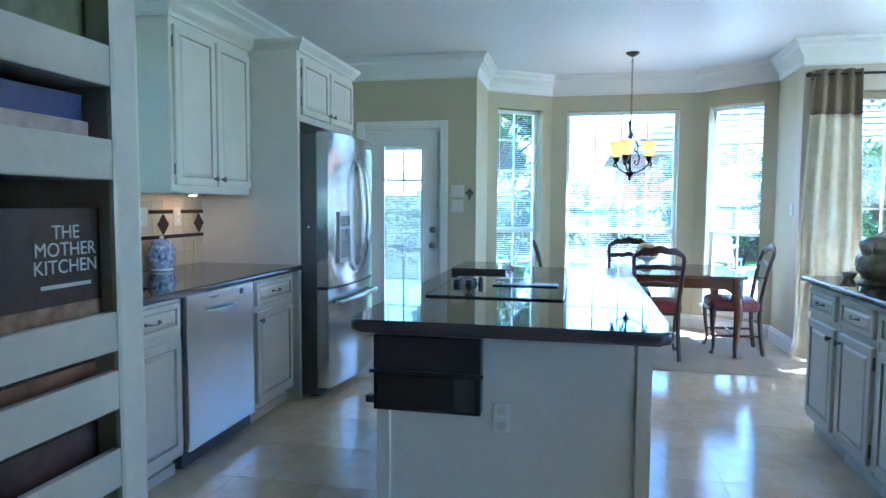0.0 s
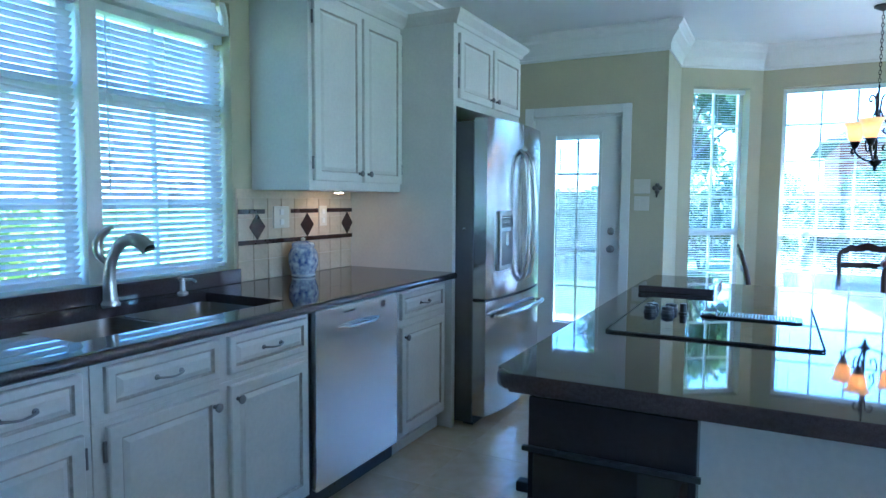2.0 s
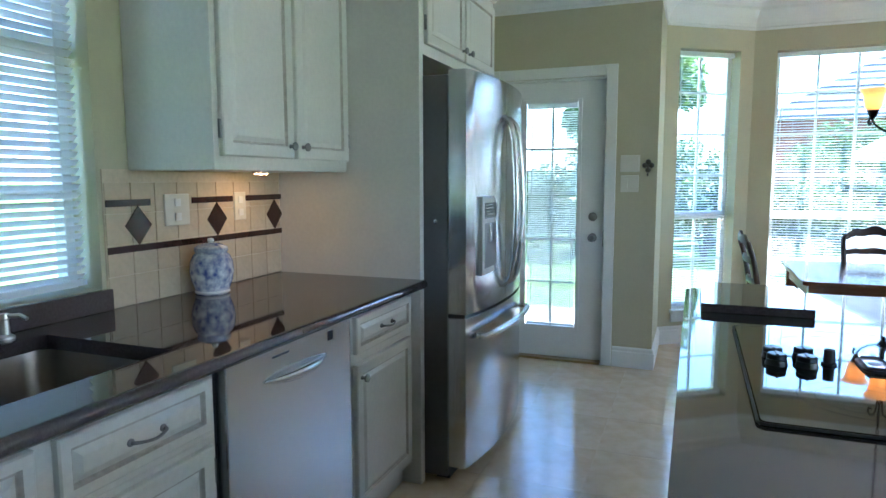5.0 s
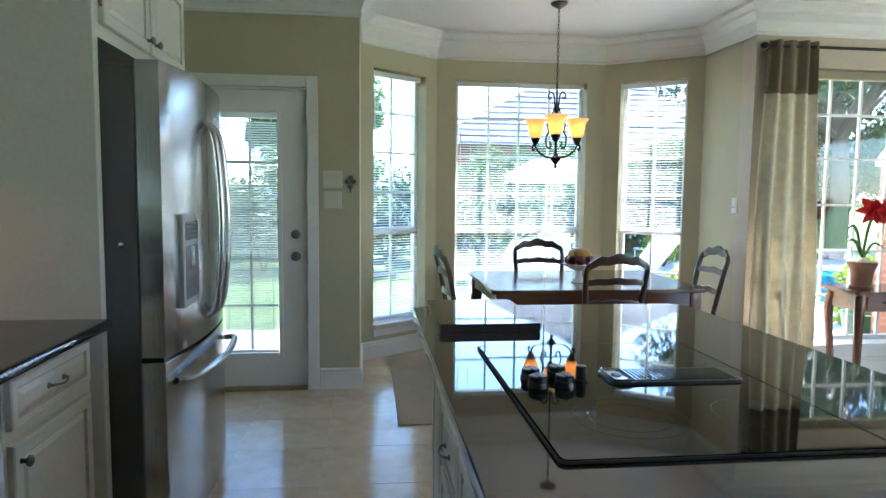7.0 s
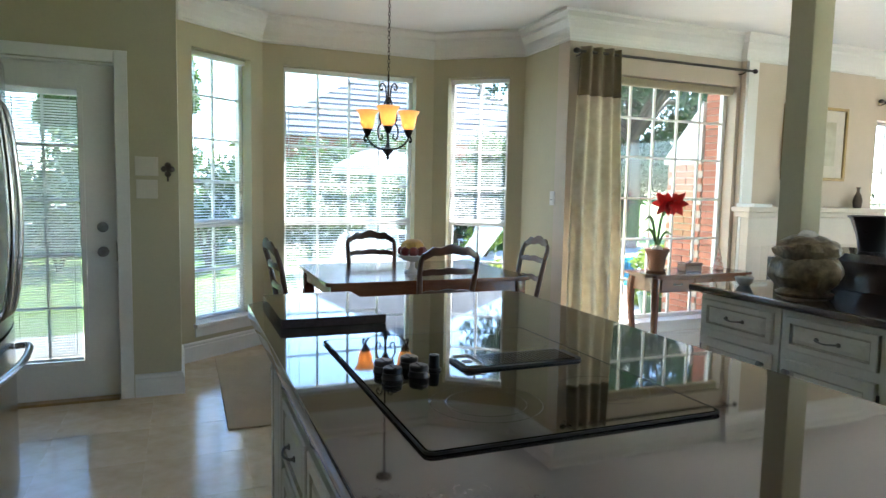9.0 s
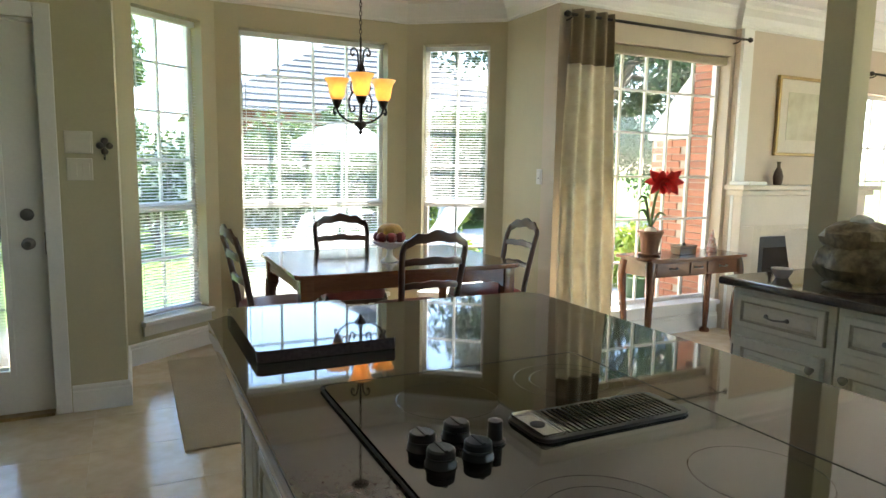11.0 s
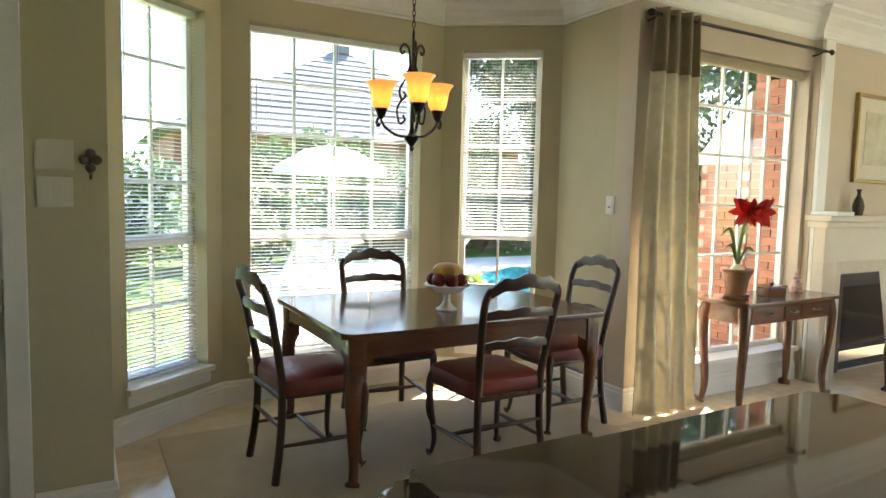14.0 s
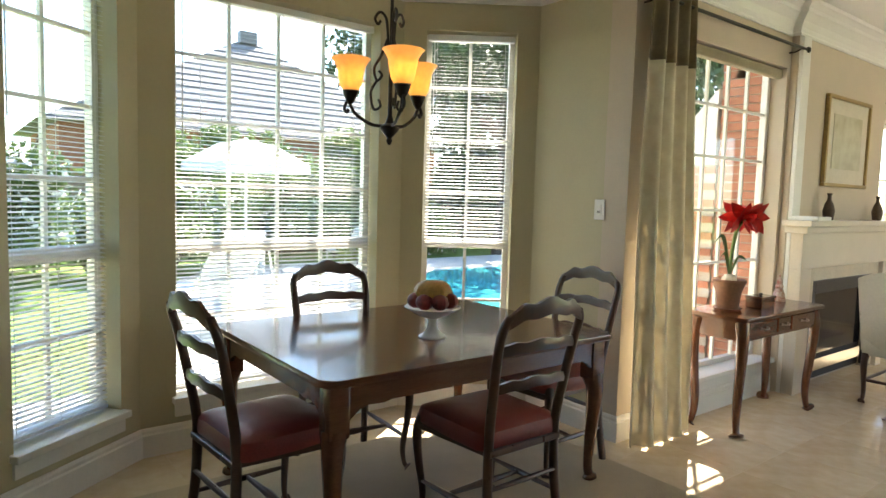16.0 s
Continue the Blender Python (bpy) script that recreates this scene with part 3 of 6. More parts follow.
def base_unit(name, axis, plane, depth, u, fronts, top=0.875, label="antique white base cabinet with raised panels", group="antique white cabinets", base_z=0.10, inner_top=0.0):
    """A floor cabinet. fronts: (kind, u0, u1, v0, v1, hinge side)."""
    m = facing(axis, plane)
    s = -1 if axis[0] == "-" else 1
    mid = (u[0] + u[1]) / 2
    p = (m @ Vector((mid, 0, 0)))
    t = thing(name, label, "cabinet", (p.x, p.y, 0), group)

    def put(nm, bm, mt, parent=t, lb=""):
        bmesh.ops.transform(bm, matrix=m, verts=bm.verts)
        return part(nm, bm, mt, parent, lb)

    put("body", box((u[0] + 0.001, u[1] - 0.001), (base_z, inner_top or top), (-depth, 0), 0.002), CAB)
    if inner_top:
        put("front_rail", box((u[0] + 0.001, u[1] - 0.001), (inner_top + 0.0005, top), (-0.045, 0), 0.002), CAB)
    put("toe_kick", box((u[0] + 0.001, u[1] - 0.001), (0, base_z), (-depth, -0.06)), CAB)
    put("foot_moulding", box((u[0] + 0.001, u[1] - 0.001), (0.0, 0.055), (-0.06, -0.045), 0.004), CAB)
    out = (m.to_3x3() @ Vector((0, 0, 1)))
    ax = (m.to_3x3() @ Vector((1, 0, 0)))
    for kind, a, b, c, d, side in fronts:
        bm = panel_front((a, b), (c, d), m @ Matrix.Translation((0, 0, 0.001)), 0.03 if kind == "drawer" else 0.05)
        f = part("drawer_front" if kind == "drawer" else "door", bm, [CAB, GLAZE], t)
        if kind == "drawer":
            pull(f, m @ Vector(((a + b) / 2, (c + d) / 2, 0.021)), ax, out)
        elif kind == "stack":
            pull(f, m @ Vector(((a + b) / 2, d - 0.06, 0.021)), ax, out)
        else:
            ku = b - 0.03 if side == "l" else a + 0.03
            hu = a - 0.006 if side == "l" else b + 0.006
            knob(f, m @ Vector((ku, d - 0.05, 0.021)), out)
            for hz in (c + 0.07, d - 0.07):
                hinge(f, m @ Vector((hu, hz, 0.010)), out)
    return t


XF = -1.515
base_unit("base_cabinet", "+x", XF, 0.655, (1.70, 2.50), [("drawer", 1.73, 2.08, 0.715, 0.85, ""), ("drawer", 2.12, 2.47, 0.715, 0.85, ""), ("door", 1.73, 2.08, 0.13, 0.675, "l"), ("door", 2.12, 2.47, 0.13, 0.675, "r")])
base_unit("base_cabinet", "+x", XF, 0.655, (2.50, 3.44), [("drawer", 2.54, 2.955, 0.715, 0.85, ""), ("drawer", 3.00, 3.415, 0.715, 0.85, ""), ("door", 2.54, 2.955, 0.13, 0.675, "l"), ("door", 3.00, 3.415, 0.13, 0.675, "r")], inner_top=0.69)
base_unit("base_cabinet", "+x", XF, 0.655, (4.11, 4.66), [("drawer", 4.15, 4.62, 0.715, 0.85, ""), ("door", 4.15, 4.62, 0.13, 0.675, "r")])

# dishwasher
dw = thing("dishwasher", "stainless steel dishwasher with a pocket handle", "dishwasher", (-1.55, 3.77, 0))
B("body", BLACK, dw, (-2.14, -1.53), (3.445, 4.108), (0.02, 0.868))
bm = box((-1.53, -1.495), (3.462, 4.105), (0.10, 0.868), 0.006)
door = part("door", bm, DISHSTEEL, dw)
bm = bmesh.new()
pts = curve_pts([(-1.494, 3.62, 0.775), (-1.478, 3.70, 0.768), (-1.474, 3.78, 0.765), (-1.478, 3.86, 0.768), (-1.494, 3.94, 0.775)], 5)
part("handle", tube(pts, [0.004 + 0.012 * math.sin(math.pi * i / (len(pts) - 1)) for i in range(len(pts))], 10), STEELH, door, "", True)
B("badge", BLACK, door, (-1.496, -1.4935), (3.955, 3.985), (0.815, 0.845))
B("vent", BLACK, door, (-1.496, -1.494), (3.66, 3.74), (0.832, 0.838))
B("kick_plate", BLACK, dw, (-1.58, -1.565), (3.475, 4.085), (0.012, 0.112))

# upper cabinet
def upper(name, x0, x1, y0, y1, z0, z1, splits, label):
    t = thing(name, label, "cabinet", ((x0 + x1) / 2, (y0 + y1) / 2, z0), "antique white cabinets")
    B("body", CAB, t, (x0, x1), (y0, y1), (z0, z1), 0.002)
    m = facing("+x", x1)
    for (a, b), side in splits:
        f = part("door", panel_front((a, b), (z0 + 0.045, z1 - 0.04), m @ Matrix.Translation((0, 0, 0.001)), 0.055), [CAB, GLAZE], t)
        knob(f, (x1 + 0.021, b - 0.03 if side == "l" else a + 0.03, z0 + 0.09), (1, 0, 0))
        for hz in (z0 + 0.13, z1 - 0.13):
            hinge(f, (x1 + 0.012, a - 0.007 if side == "l" else b + 0.007, hz), (1, 0, 0))
    prof = [(0, 0), (0.012, 0), (0.02, 0.02), (0.05, 0.055), (0.055, 0.075), (0, 0.075)]
    bm = bmesh.new()
    ring = []
    path = [(x0, y0), (x1, y0), (x1, y1), (x0, y1)]
    norms = [(0, -1), (1, -1), (1, 1), (0, 1)]
    for (px, py), (nx, ny) in zip(path, norms):
        ring.append([bm.verts.new((px + nx * o, py + ny * o, z1 + h)) for o, h in prof])
    for a, b in zip(ring, ring[1:]):
        for i in range(len(prof)):
            bm.faces.new((a[i], a[(i + 1) % 6], b[(i + 1) % 6], b[i]))
    bm.faces.new(ring[0])
    bm.faces.new(ring[-1])
    part("cornice", bm, CAB, t)
    return t


upper("wall_cabinet", -2.178, -1.815, 3.825, 4.658, 1.37, 2.31, [((3.85, 4.24), "l"), ((4.262, 4.645), "r")], "antique white wall cabinet with two raised-panel doors")
lamp = thing("puck_light", "small warm light under a wall cabinet", "light", (-2.02, 4.33, 1.37))
part("housing", lathe([(0.035, -0.012), (0.036, -0.001)], 16, at=(-2.02, 4.33, 1.374)), PORCELAIN, lamp)
part("lens", lathe([(0.0, -0.016), (0.026, -0.014), (0.027, -0.0125)], 16, at=(-2.02, 4.33, 1.374)), PUCK, lamp, "glowing lens")
fcab = upper("fridge_cabinet", -2.178, -1.48, 4.704, 5.718, 1.86, 2.31, [((4.735, 5.195), "l"), ((5.225, 5.69), "r")], "antique white cabinet with tall end panels round the refrigerator")
B("side_panel", CAB, fcab, (-2.178, -1.47), (4.662, 4.702), (0, 2.31), 0.003)
B("side_panel", CAB, fcab, (-2.178, -1.47), (5.678, 5.718), (0, 1.855), 0.003)

# refrigerator
fr = thing("refrigerator", "stainless french-door refrigerator with bottom freezer", "refrigerator", (-1.6, 5.17, 0))
B("body", DARKSTEEL, fr, (-2.10, -1.368), (4.715, 5.625), (0.03, 1.77), 0.004)


def bowed(y0, y1, z0, z1, x0=-1.362, c=5.17, half=0.455, bulge=0.045, face=-1.285):
    """A door slab with a front that bows outward over the whole width of the refrigerator."""
    n = 10
    ys = [y0 + (y1 - y0) * k / n for k in range(n + 1)]
    out = [(x0, y0)] + [(face + bulge * (1 - ((y - c) / half) ** 2), y) for y in ys] + [(x0, y1)]
    return prism(out, z0, z1, bev=0.005)


fd = [part("door", bowed(4.718, 5.167, 0.76, 1.79), STEEL, fr, "", True), part("door", bowed(5.173, 5.622, 0.76, 1.79), STEEL, fr, "", True)]
fz = part("freezer_drawer", bowed(4.718, 5.622, 0.075, 0.745), STEEL, fr, "", True)
B("seal", BLACK, fr, (-1.366, -1.29), (4.72, 5.62), (0.744, 0.761))
B("grille", BLACK, fr, (-1.43, -1.368), (4.74, 5.60), (0.012, 0.07))
for y, d, s in ((5.125, fd[0], -1), (5.215, fd[1], 1)):
    pts = curve_pts([(-1.243, y, 0.83), (-1.195, y + s * 0.004, 0.90), (-1.172, y + s * 0.012, 1.21), (-1.195, y + s * 0.004, 1.55), (-1.243, y, 1.63)], 6)
    part("handle", tube(pts, 0.014, 10), STEELH, d, "curved satin steel handle", True)
pts = curve_pts([(-1.262, 4.80, 0.655), (-1.21, 4.84, 0.66), (-1.175, 5.17, 0.665), (-1.21, 5.50, 0.66), (-1.262, 5.54, 0.655)], 6)
part("handle", tube(pts, 0.014, 10), STEELH, fz, "curved satin steel handle", True)
disp = part("dispenser", box((-1.28, -1.246), (4.830, 5.060), (0.915, 1.265), 0.010), mat("dispenser_grey", (0.55, 0.55, 0.55), 0.32, 0.7, vary=0.06, bump=0), fd[0], "grey water and ice dispenser")
B("recess", BLACK, disp, (-1.249, -1.2445), (4.855, 5.035), (1.165, 1.235), 0.003)
B("cavity", mat("dispenser_cavity", (0.20, 0.20, 0.21), 0.35, 0.5, bump=0), disp, (-1.249, -1.2445), (4.855, 5.035), (0.945, 1.145), 0.004)
for k in range(4):
    B("louvre", STEELH, disp, (-1.2455, -1.2435), (4.865, 4.985), (1.18 + 0.014 * k, 1.185 + 0.014 * k))
B("paddle", STEELH, disp, (-1.2455, -1.240), (4.915, 4.955), (1.06, 1.14), 0.003)
part("hinge_cap", lathe([(0.011, 0), (0.009, 0.004), (0, 0.005)], 12, m=Matrix.Translation((-1.42, 4.714, 1.16)) @ Matrix.Rotation(radians(90), 4, "X")), STEELH, fr)

# worktop with sink
wt = thing("worktop", "polished dark granite worktop with a sink cut-out", "countertop", (-1.8, 3.2, 0.875))
bm = bmesh.new()
x0, x1, ya, yb, sx0, sx1, sy0, sy1 = -2.178, -1.455, 1.70, 4.66, -2.05, -1.60, 2.52, 3.40
rings = [[bm.verts.new((x, y, z)) for x, y in q] for z in (0.877, 0.914) for q in (((x0, ya), (x1, ya), (x1, yb), (x0, yb)), ((sx0, sy0), (sx1, sy0), (sx1, sy1), (sx0, sy1)))]
for a, b in ((0, 1), (2, 3), (0, 2), (1, 3)):
    for k in range(4):
        bm.faces.new((rings[a][k], rings[a][(k + 1) % 4], rings[b][(k + 1) % 4], rings[b][k]))
part("slab", bm, GRANITE, wt)
part("edge", tube([(x1, ya, 0.8955), (x1, yb, 0.8955)], 0.0187, 12), GRANITE, wt, "", True)
B("upstand", GRANITE, wt, (-2.178, -2.155), (1.70, 3.72), (0.9145, 0.984), 0.003)
SINKSTEEL = mat("satin_sink_steel", (0.34, 0.315, 0.29), 0.4, 1.0, vary=0.06, bump=0)
NICKEL = mat("brushed_nickel", (0.60, 0.57, 0.53), 0.34, 1.0, vary=0.05, bump=0)
sk = thing("sink", "double-bowl stainless undermount sink in the worktop", "sink", (-1.835, 2.98, 0.70))
for a, b in ((2.505, 2.955), (2.985, 3.398)):
    bm = bmesh.new()
    o = [bm.verts.new((x, y, 0.876)) for x, y in rounded(sx0 - 0.02, sx1 + 0.02, a, b, 0.06)]
    i = [bm.verts.new((x, y, 0.70)) for x, y in rounded(sx0 + 0.01, sx1 - 0.01, a + 0.03, b - 0.03, 0.05)]
    for k in range(len(o)):
        bm.faces.new((o[k], o[(k + 1) % len(o)], i[(k + 1) % len(o)], i[k]))
    bm.faces.new(i)
    bowl = part("bowl", bm, SINKSTEEL, sk, "", True)
    part("drain", lathe([(0.045, 0), (0.045, 0.004), (0.03, 0.003), (0, 0.002)], 16, at=(-1.835, (a + b) / 2, 0.7005)), SINKSTEEL, bowl)
B("divider", SINKSTEEL, sk, (sx0 - 0.01, sx1 + 0.01), (2.955, 2.985), (0.84, 0.874), 0.008)
FX, FY = -2.11, 2.99
fc = thing("faucet", "brushed nickel single-lever kitchen faucet", "faucet", (FX, FY, 0.914))
part("base", lathe([(0.034, 0), (0.034, 0.006), (0.029, 0.012), (0.028, 0.016)], 20, at=(FX, FY, 0.9143)), NICKEL, fc, "", True)
neck = curve_pts([(FX, FY, 0.925), (FX - 0.002, FY, 1.02), (FX + 0.012, FY + 0.006, 1.10), (FX + 0.05, FY + 0.025, 1.158), (FX + 0.10, FY + 0.05, 1.165), (FX + 0.135, FY + 0.068, 1.135)], 6)
part("spout", tube(neck, [0.0275 - 0.0065 * math.sin(math.pi * min(1.0, i / (len(neck) - 1) * 1.25)) + (0.003 if i > len(neck) - 8 else 0) for i in range(len(neck))], 16), NICKEL, fc, "", True)
part("spray_head", lathe([(0.0, 0.0), (0.020, 0.0), (0.024, 0.004), (0.0245, 0.012)], 18, m=Matrix.Translation((FX + 0.139, FY + 0.07, 1.127)) @ Matrix.Rotation(radians(-24), 4, "Y")), BLACK, fc, "dark spray face", True)
lever = curve_pts([(FX - 0.004, FY - 0.006, 1.075), (FX - 0.034, FY - 0.022, 1.115), (FX - 0.034, FY - 0.018, 1.165), (FX - 0.006, FY + 0.004, 1.205), (FX + 0.012, FY + 0.016, 1.213)], 5)
part("lever", tube(lever, [0.010 + 0.010 * math.sin(math.pi * min(1.0, i / (len(lever) - 1) * 1.1)) ** 1.0 - 0.004 * i / (len(lever) - 1) for i in range(len(lever))], 12), NICKEL, fc, "teardrop lever", True)
sd = thing("soap_dispenser", "small brushed nickel soap pump beside the sink", "soap dispenser", (-2.11, 3.33, 0.914))
part("pump", lathe([(0.022, 0), (0.022, 0.006), (0.012, 0.012), (0.010, 0.05), (0.014, 0.055), (0.012, 0.068), (0, 0.07)], 14, at=(-2.11, 3.33, 0.914)), NICKEL, sd, "", True)
part("nozzle", tube([(-2.11, 3.33, 0.975), (-2.07, 3.345, 0.978), (-2.05, 3.35, 0.968)], 0.006, 8), NICKEL, sd, "", True)

# tiled splashback
sp = thing("splashback", "cream tiled splashback with oxblood border", "backsplash", (-2.17, 4.15, 0.914), kind="structure")
bm = box((-2.1785, -2.172), (3.715, 4.661), (0.915, 1.374))
part("grout_bed", bm, GROUT, sp)
tm = bpy.data.meshes.new("tile")
b0 = box((-0.003, 0.003), (-0.0505, 0.0505), (-0.0505, 0.0505), 0.0015)
b0.to_mesh(tm)
b0.free()
tm.materials.append(SPLASH)
for i in range(9):
    for k in range(4):
        zc = 0.967 + k * 0.104
        if zc < 1.35:
            shared("tile", tm, sp, Matrix.Translation(Vector((-2.1705, 3.768 + i * 0.104, zc)) - BASE[sp.name]))
B("border_tile", STRIPE, sp, (-2.1672, -2.163), (3.716, 4.66), (1.095, 1.118), 0.001, "oxblood border tile")
for a, b in ((3.716, 3.90), (4.10, 4.33), (4.41, 4.66)):
    B("border_tile", STRIPE, sp, (-2.1672, -2.163), (a, b), (1.25, 1.273), 0.001, "oxblood border tile")
for y in (3.845, 4.235, 4.61):
    bm = box((-2.1672, -2.163), (-0.047, 0.047), (-0.047, 0.047), 0.001)
    bmesh.ops.rotate(bm, verts=bm.verts, cent=(0, 0, 0), matrix=Matrix.Rotation(radians(45), 3, "X"))
    bmesh.ops.scale(bm, verts=bm.verts, vec=(1, 0.85, 1))
    bmesh.ops.translate(bm, verts=bm.verts, vec=(0, y, 1.184))
    part("diamond_tile", bm, STRIPE, sp, "oxblood diamond tile")


def plate(name, c, m, w, h, mt, label, details):
    """A wall plate; m turns local x along the wall and y out of it."""
    t = thing(name, label, name.replace("_", " "), c)
    bm = box((-w / 2, w / 2), (-0.007, 0), (-h / 2, h / 2), 0.003)
    bmesh.ops.transform(bm, matrix=Matrix.Translation(c) @ m, verts=bm.verts)
    p = part("plate", bm, mt, t)
    for nm, a, b, col in details:
        bm = box(a, (-0.011, -0.0068), b, 0.001)
        bmesh.ops.transform(bm, matrix=Matrix.Translation(c) @ m, verts=bm.verts)
        part(nm, bm, col, t)
    return t


TO_X = Matrix.Rotation(radians(90), 4, "Z")
TO_W = Matrix.Rotation(radians(-90), 4, "Z")
IVORY = mat("ivory_plastic", (0.66, 0.62, 0.52), 0.4, vary=0.03, bump=0)
for y, w in ((4.02, 0.12), (4.37, 0.07)):
    plate("wall_outlet", (-2.1655, y, 1.23), TO_X, w, 0.115, IVORY, "ivory electrical outlet plate on the tiled wall", [("socket", (-0.014, 0.014), (0.012, 0.04), TRIM), ("socket", (-0.014, 0.014), (-0.04, -0.012), TRIM)])
plate("light_switch", (2.199, 7.03, 1.29), TO_W, 0.07, 0.115, PORCELAIN, "white light switch on the sage wall", [("rocker", (-0.016, 0.016), (-0.033, 0.033), TRIM), ("dimmer", (-0.012, 0.012), (-0.02, -0.005), DARKSTEEL)])
plate("alarm_keypad", (-0.82, DY - 0.001, 1.445), Matrix.Identity(4), 0.13, 0.115, IVORY, "white alarm keypad on the wall beside the door", [("cover", (-0.055, 0.055), (-0.05, 0.045), IVORY)])
plate("light_switch", (-0.82, DY - 0.001, 1.305), Matrix.Identity(4), 0.12, 0.115, IVORY, "white double light switch beside the door", [("rocker", (-0.045, -0.013), (-0.033, 0.033), IVORY), ("rocker", (0.013, 0.045), (-0.033, 0.033), IVORY)])
HOOKIRON = mat("weathered_bronze", (0.11, 0.095, 0.08), 0.5, 0.3, vary=0.25, bump=0.1)
hk = thing("wall_hook", "small dark iron ornamental hook on the wall", "hook", (-0.700, DY, 1.42))
part("cross", box((-0.705, -0.695), (DY - 0.012, DY - 0.001), (1.38, 1.45), 0.003), HOOKIRON, hk)
for px, pz in ((-0.722, 1.431), (-0.678, 1.431), (-0.700, 1.455), (-0.700, 1.40)):
    part("boss", lathe([(0.019, 0), (0.016, 0.009), (0, 0.014)], 10, m=Matrix.Translation((px, DY - 0.004, pz)) @ Matrix.Rotation(radians(90), 4, "X")), HOOKIRON, hk)
part("hook", tube(curve_pts([(-0.700, DY - 0.008, 1.385), (-0.700, DY - 0.03, 1.36), (-0.700, DY - 0.045, 1.375)], 4), 0.006, 8), HOOKIRON, hk)

# ginger jar
JAR = (-2.075, 4.09)
gj = thing("ginger_jar", "blue and white porcelain ginger jar with a domed lid", "jar", (*JAR, 0.914))
part("jar", lathe([(0.058, 0), (0.060, 0.006), (0.061, 0.014), (0.074, 0.05), (0.080, 0.085), (0.077, 0.12), (0.066, 0.145), (0.057, 0.152), (0.057, 0.158)], 28, at=(*JAR, 0.9143)), COBALT, gj, "", True)
jl = part("lid", lathe([(0.060, 0.158), (0.061, 0.172), (0.055, 0.178), (0.035, 0.187), (0.010, 0.191), (0.0, 0.191)], 28, at=(*JAR, 0.9143)), COBALT, gj, "domed blue and white lid", True)
part("lid_knob", lathe([(0.008, 0.190), (0.013, 0.197), (0.011, 0.206), (0, 0.209)], 14, at=(*JAR, 0.9143)), PORCELAIN, jl, "", True)
part("foot_ring", lathe([(0.0605, 0.003), (0.064, 0.006), (0.064, 0.011), (0.0615, 0.014)], 28, at=(*JAR, 0.9143)), PORCELAIN, gj, "", True)


# ---- island ----
isl = thing("kitchen_island", "white kitchen island with drawers under a granite top", "kitchen island", (0.09, 3.8, 0))
B("body", CAB, isl, (-0.325, 0.565), (2.85, 4.69), (0.10, 0.885), 0.004)
B("toe_kick", CAB, isl, (-0.265, 0.515), (2.92, 4.63), (0, 0.10))
B("corner_post", CAB, isl, (-0.34, -0.29), (2.837, 2.887), (0.0, 0.883), 0.006)
B("corner_post", CAB, isl, (0.53, 0.58), (2.837, 2.887), (0.0, 0.883), 0.006)
mi = facing("-x", -0.325)
for a, b in ((2.90, 3.55), (3.58, 3.99), (4.02, 4.41)):
    for k, (c, d) in enumerate(((0.72, 0.86), (0.50, 0.69), (0.14, 0.47)) if a > 4 else ((0.72, 0.86), (0.14, 0.69))):
        f = part("drawer_front" if d - c < 0.4 else "door", panel_front((a, b), (c, d), mi @ Matrix.Translation((0, 0, 0.001)), 0.03 if d - c < 0.3 else 0.05), [CAB, GLAZE], isl)
        pull(f, (-0.346, (a + b) / 2, (c + d) / 2 if d - c < 0.3 else d - 0.08), (0, 1, 0), (-1, 0, 0))
f = part("end_panel", panel_front((4.44, 4.67), (0.14, 0.86), mi @ Matrix.Translation((0, 0, 0.001)), 0.05), [CAB, GLAZE], isl)
vb = part("vent_box", box((-0.335, 0.035), (2.79, 2.849), (0.615, 0.872), 0.006), mat("smoked_black", (0.028, 0.022, 0.024), 0.22, vary=0.1), isl, "smoked black vent box under the top")
B("lip", BLACK, vb, (-0.345, 0.045), (2.775, 2.7895), (0.745, 0.757), 0.003)
B("lower_panel", BLACKGLASS, vb, (-0.32, 0.02), (2.783, 2.7898), (0.63, 0.742), 0.003)
B("catch", BLACK, vb, (-0.365, -0.3355), (2.795, 2.825), (0.635, 0.66), 0.004)
plate("wall_outlet", (0.10, 2.849, 0.60), Matrix.Identity(4), 0.06, 0.10, TRIM, "white outlet plate on the end of the island", [("socket", (-0.014, 0.014), (0.012, 0.04), IVORY), ("socket", (-0.014, 0.014), (-0.04, -0.012), IVORY)])
part("worktop", prism(rounded(-0.415, 0.635, 2.755, 4.765, 0.045), 0.8865, 0.930, bev=0.014), GRANITE, isl, "thick polished dark granite top", True)
ct = thing("cooktop", "black glass electric cooktop set in the island", "cooktop", (0.015, 3.710, 0.931))
part("glass", prism(rounded(-0.28, 0.285, 3.335, 4.085, 0.012), 0.9305, 0.937, bev=0.002), BLACKGLASS, ct)
trim_out = rounded(-0.285, 0.290, 3.330, 4.090, 0.014)
part("rim", tube([(x, y, 0.934) for x, y in trim_out + trim_out[:1]], 0.0028, 6), mat("matt_black_seal", (0.012, 0.012, 0.012), 0.7, vary=0.1, bump=0), ct)
for cx, cy, r in ((-0.10, 3.510, 0.075), (-0.10, 3.510, 0.105), (0.16, 3.510, 0.09), (-0.10, 3.930, 0.09), (0.16, 3.930, 0.075), (0.16, 3.930, 0.105)):
    ringp = [(cx + r * math.cos(2 * math.pi * k / 40), cy + r * math.sin(2 * math.pi * k / 40), 0.93695) for k in range(41)]
    part("burner_ring", tube(ringp, 0.0010, 4, flat=0.3), RING, ct)
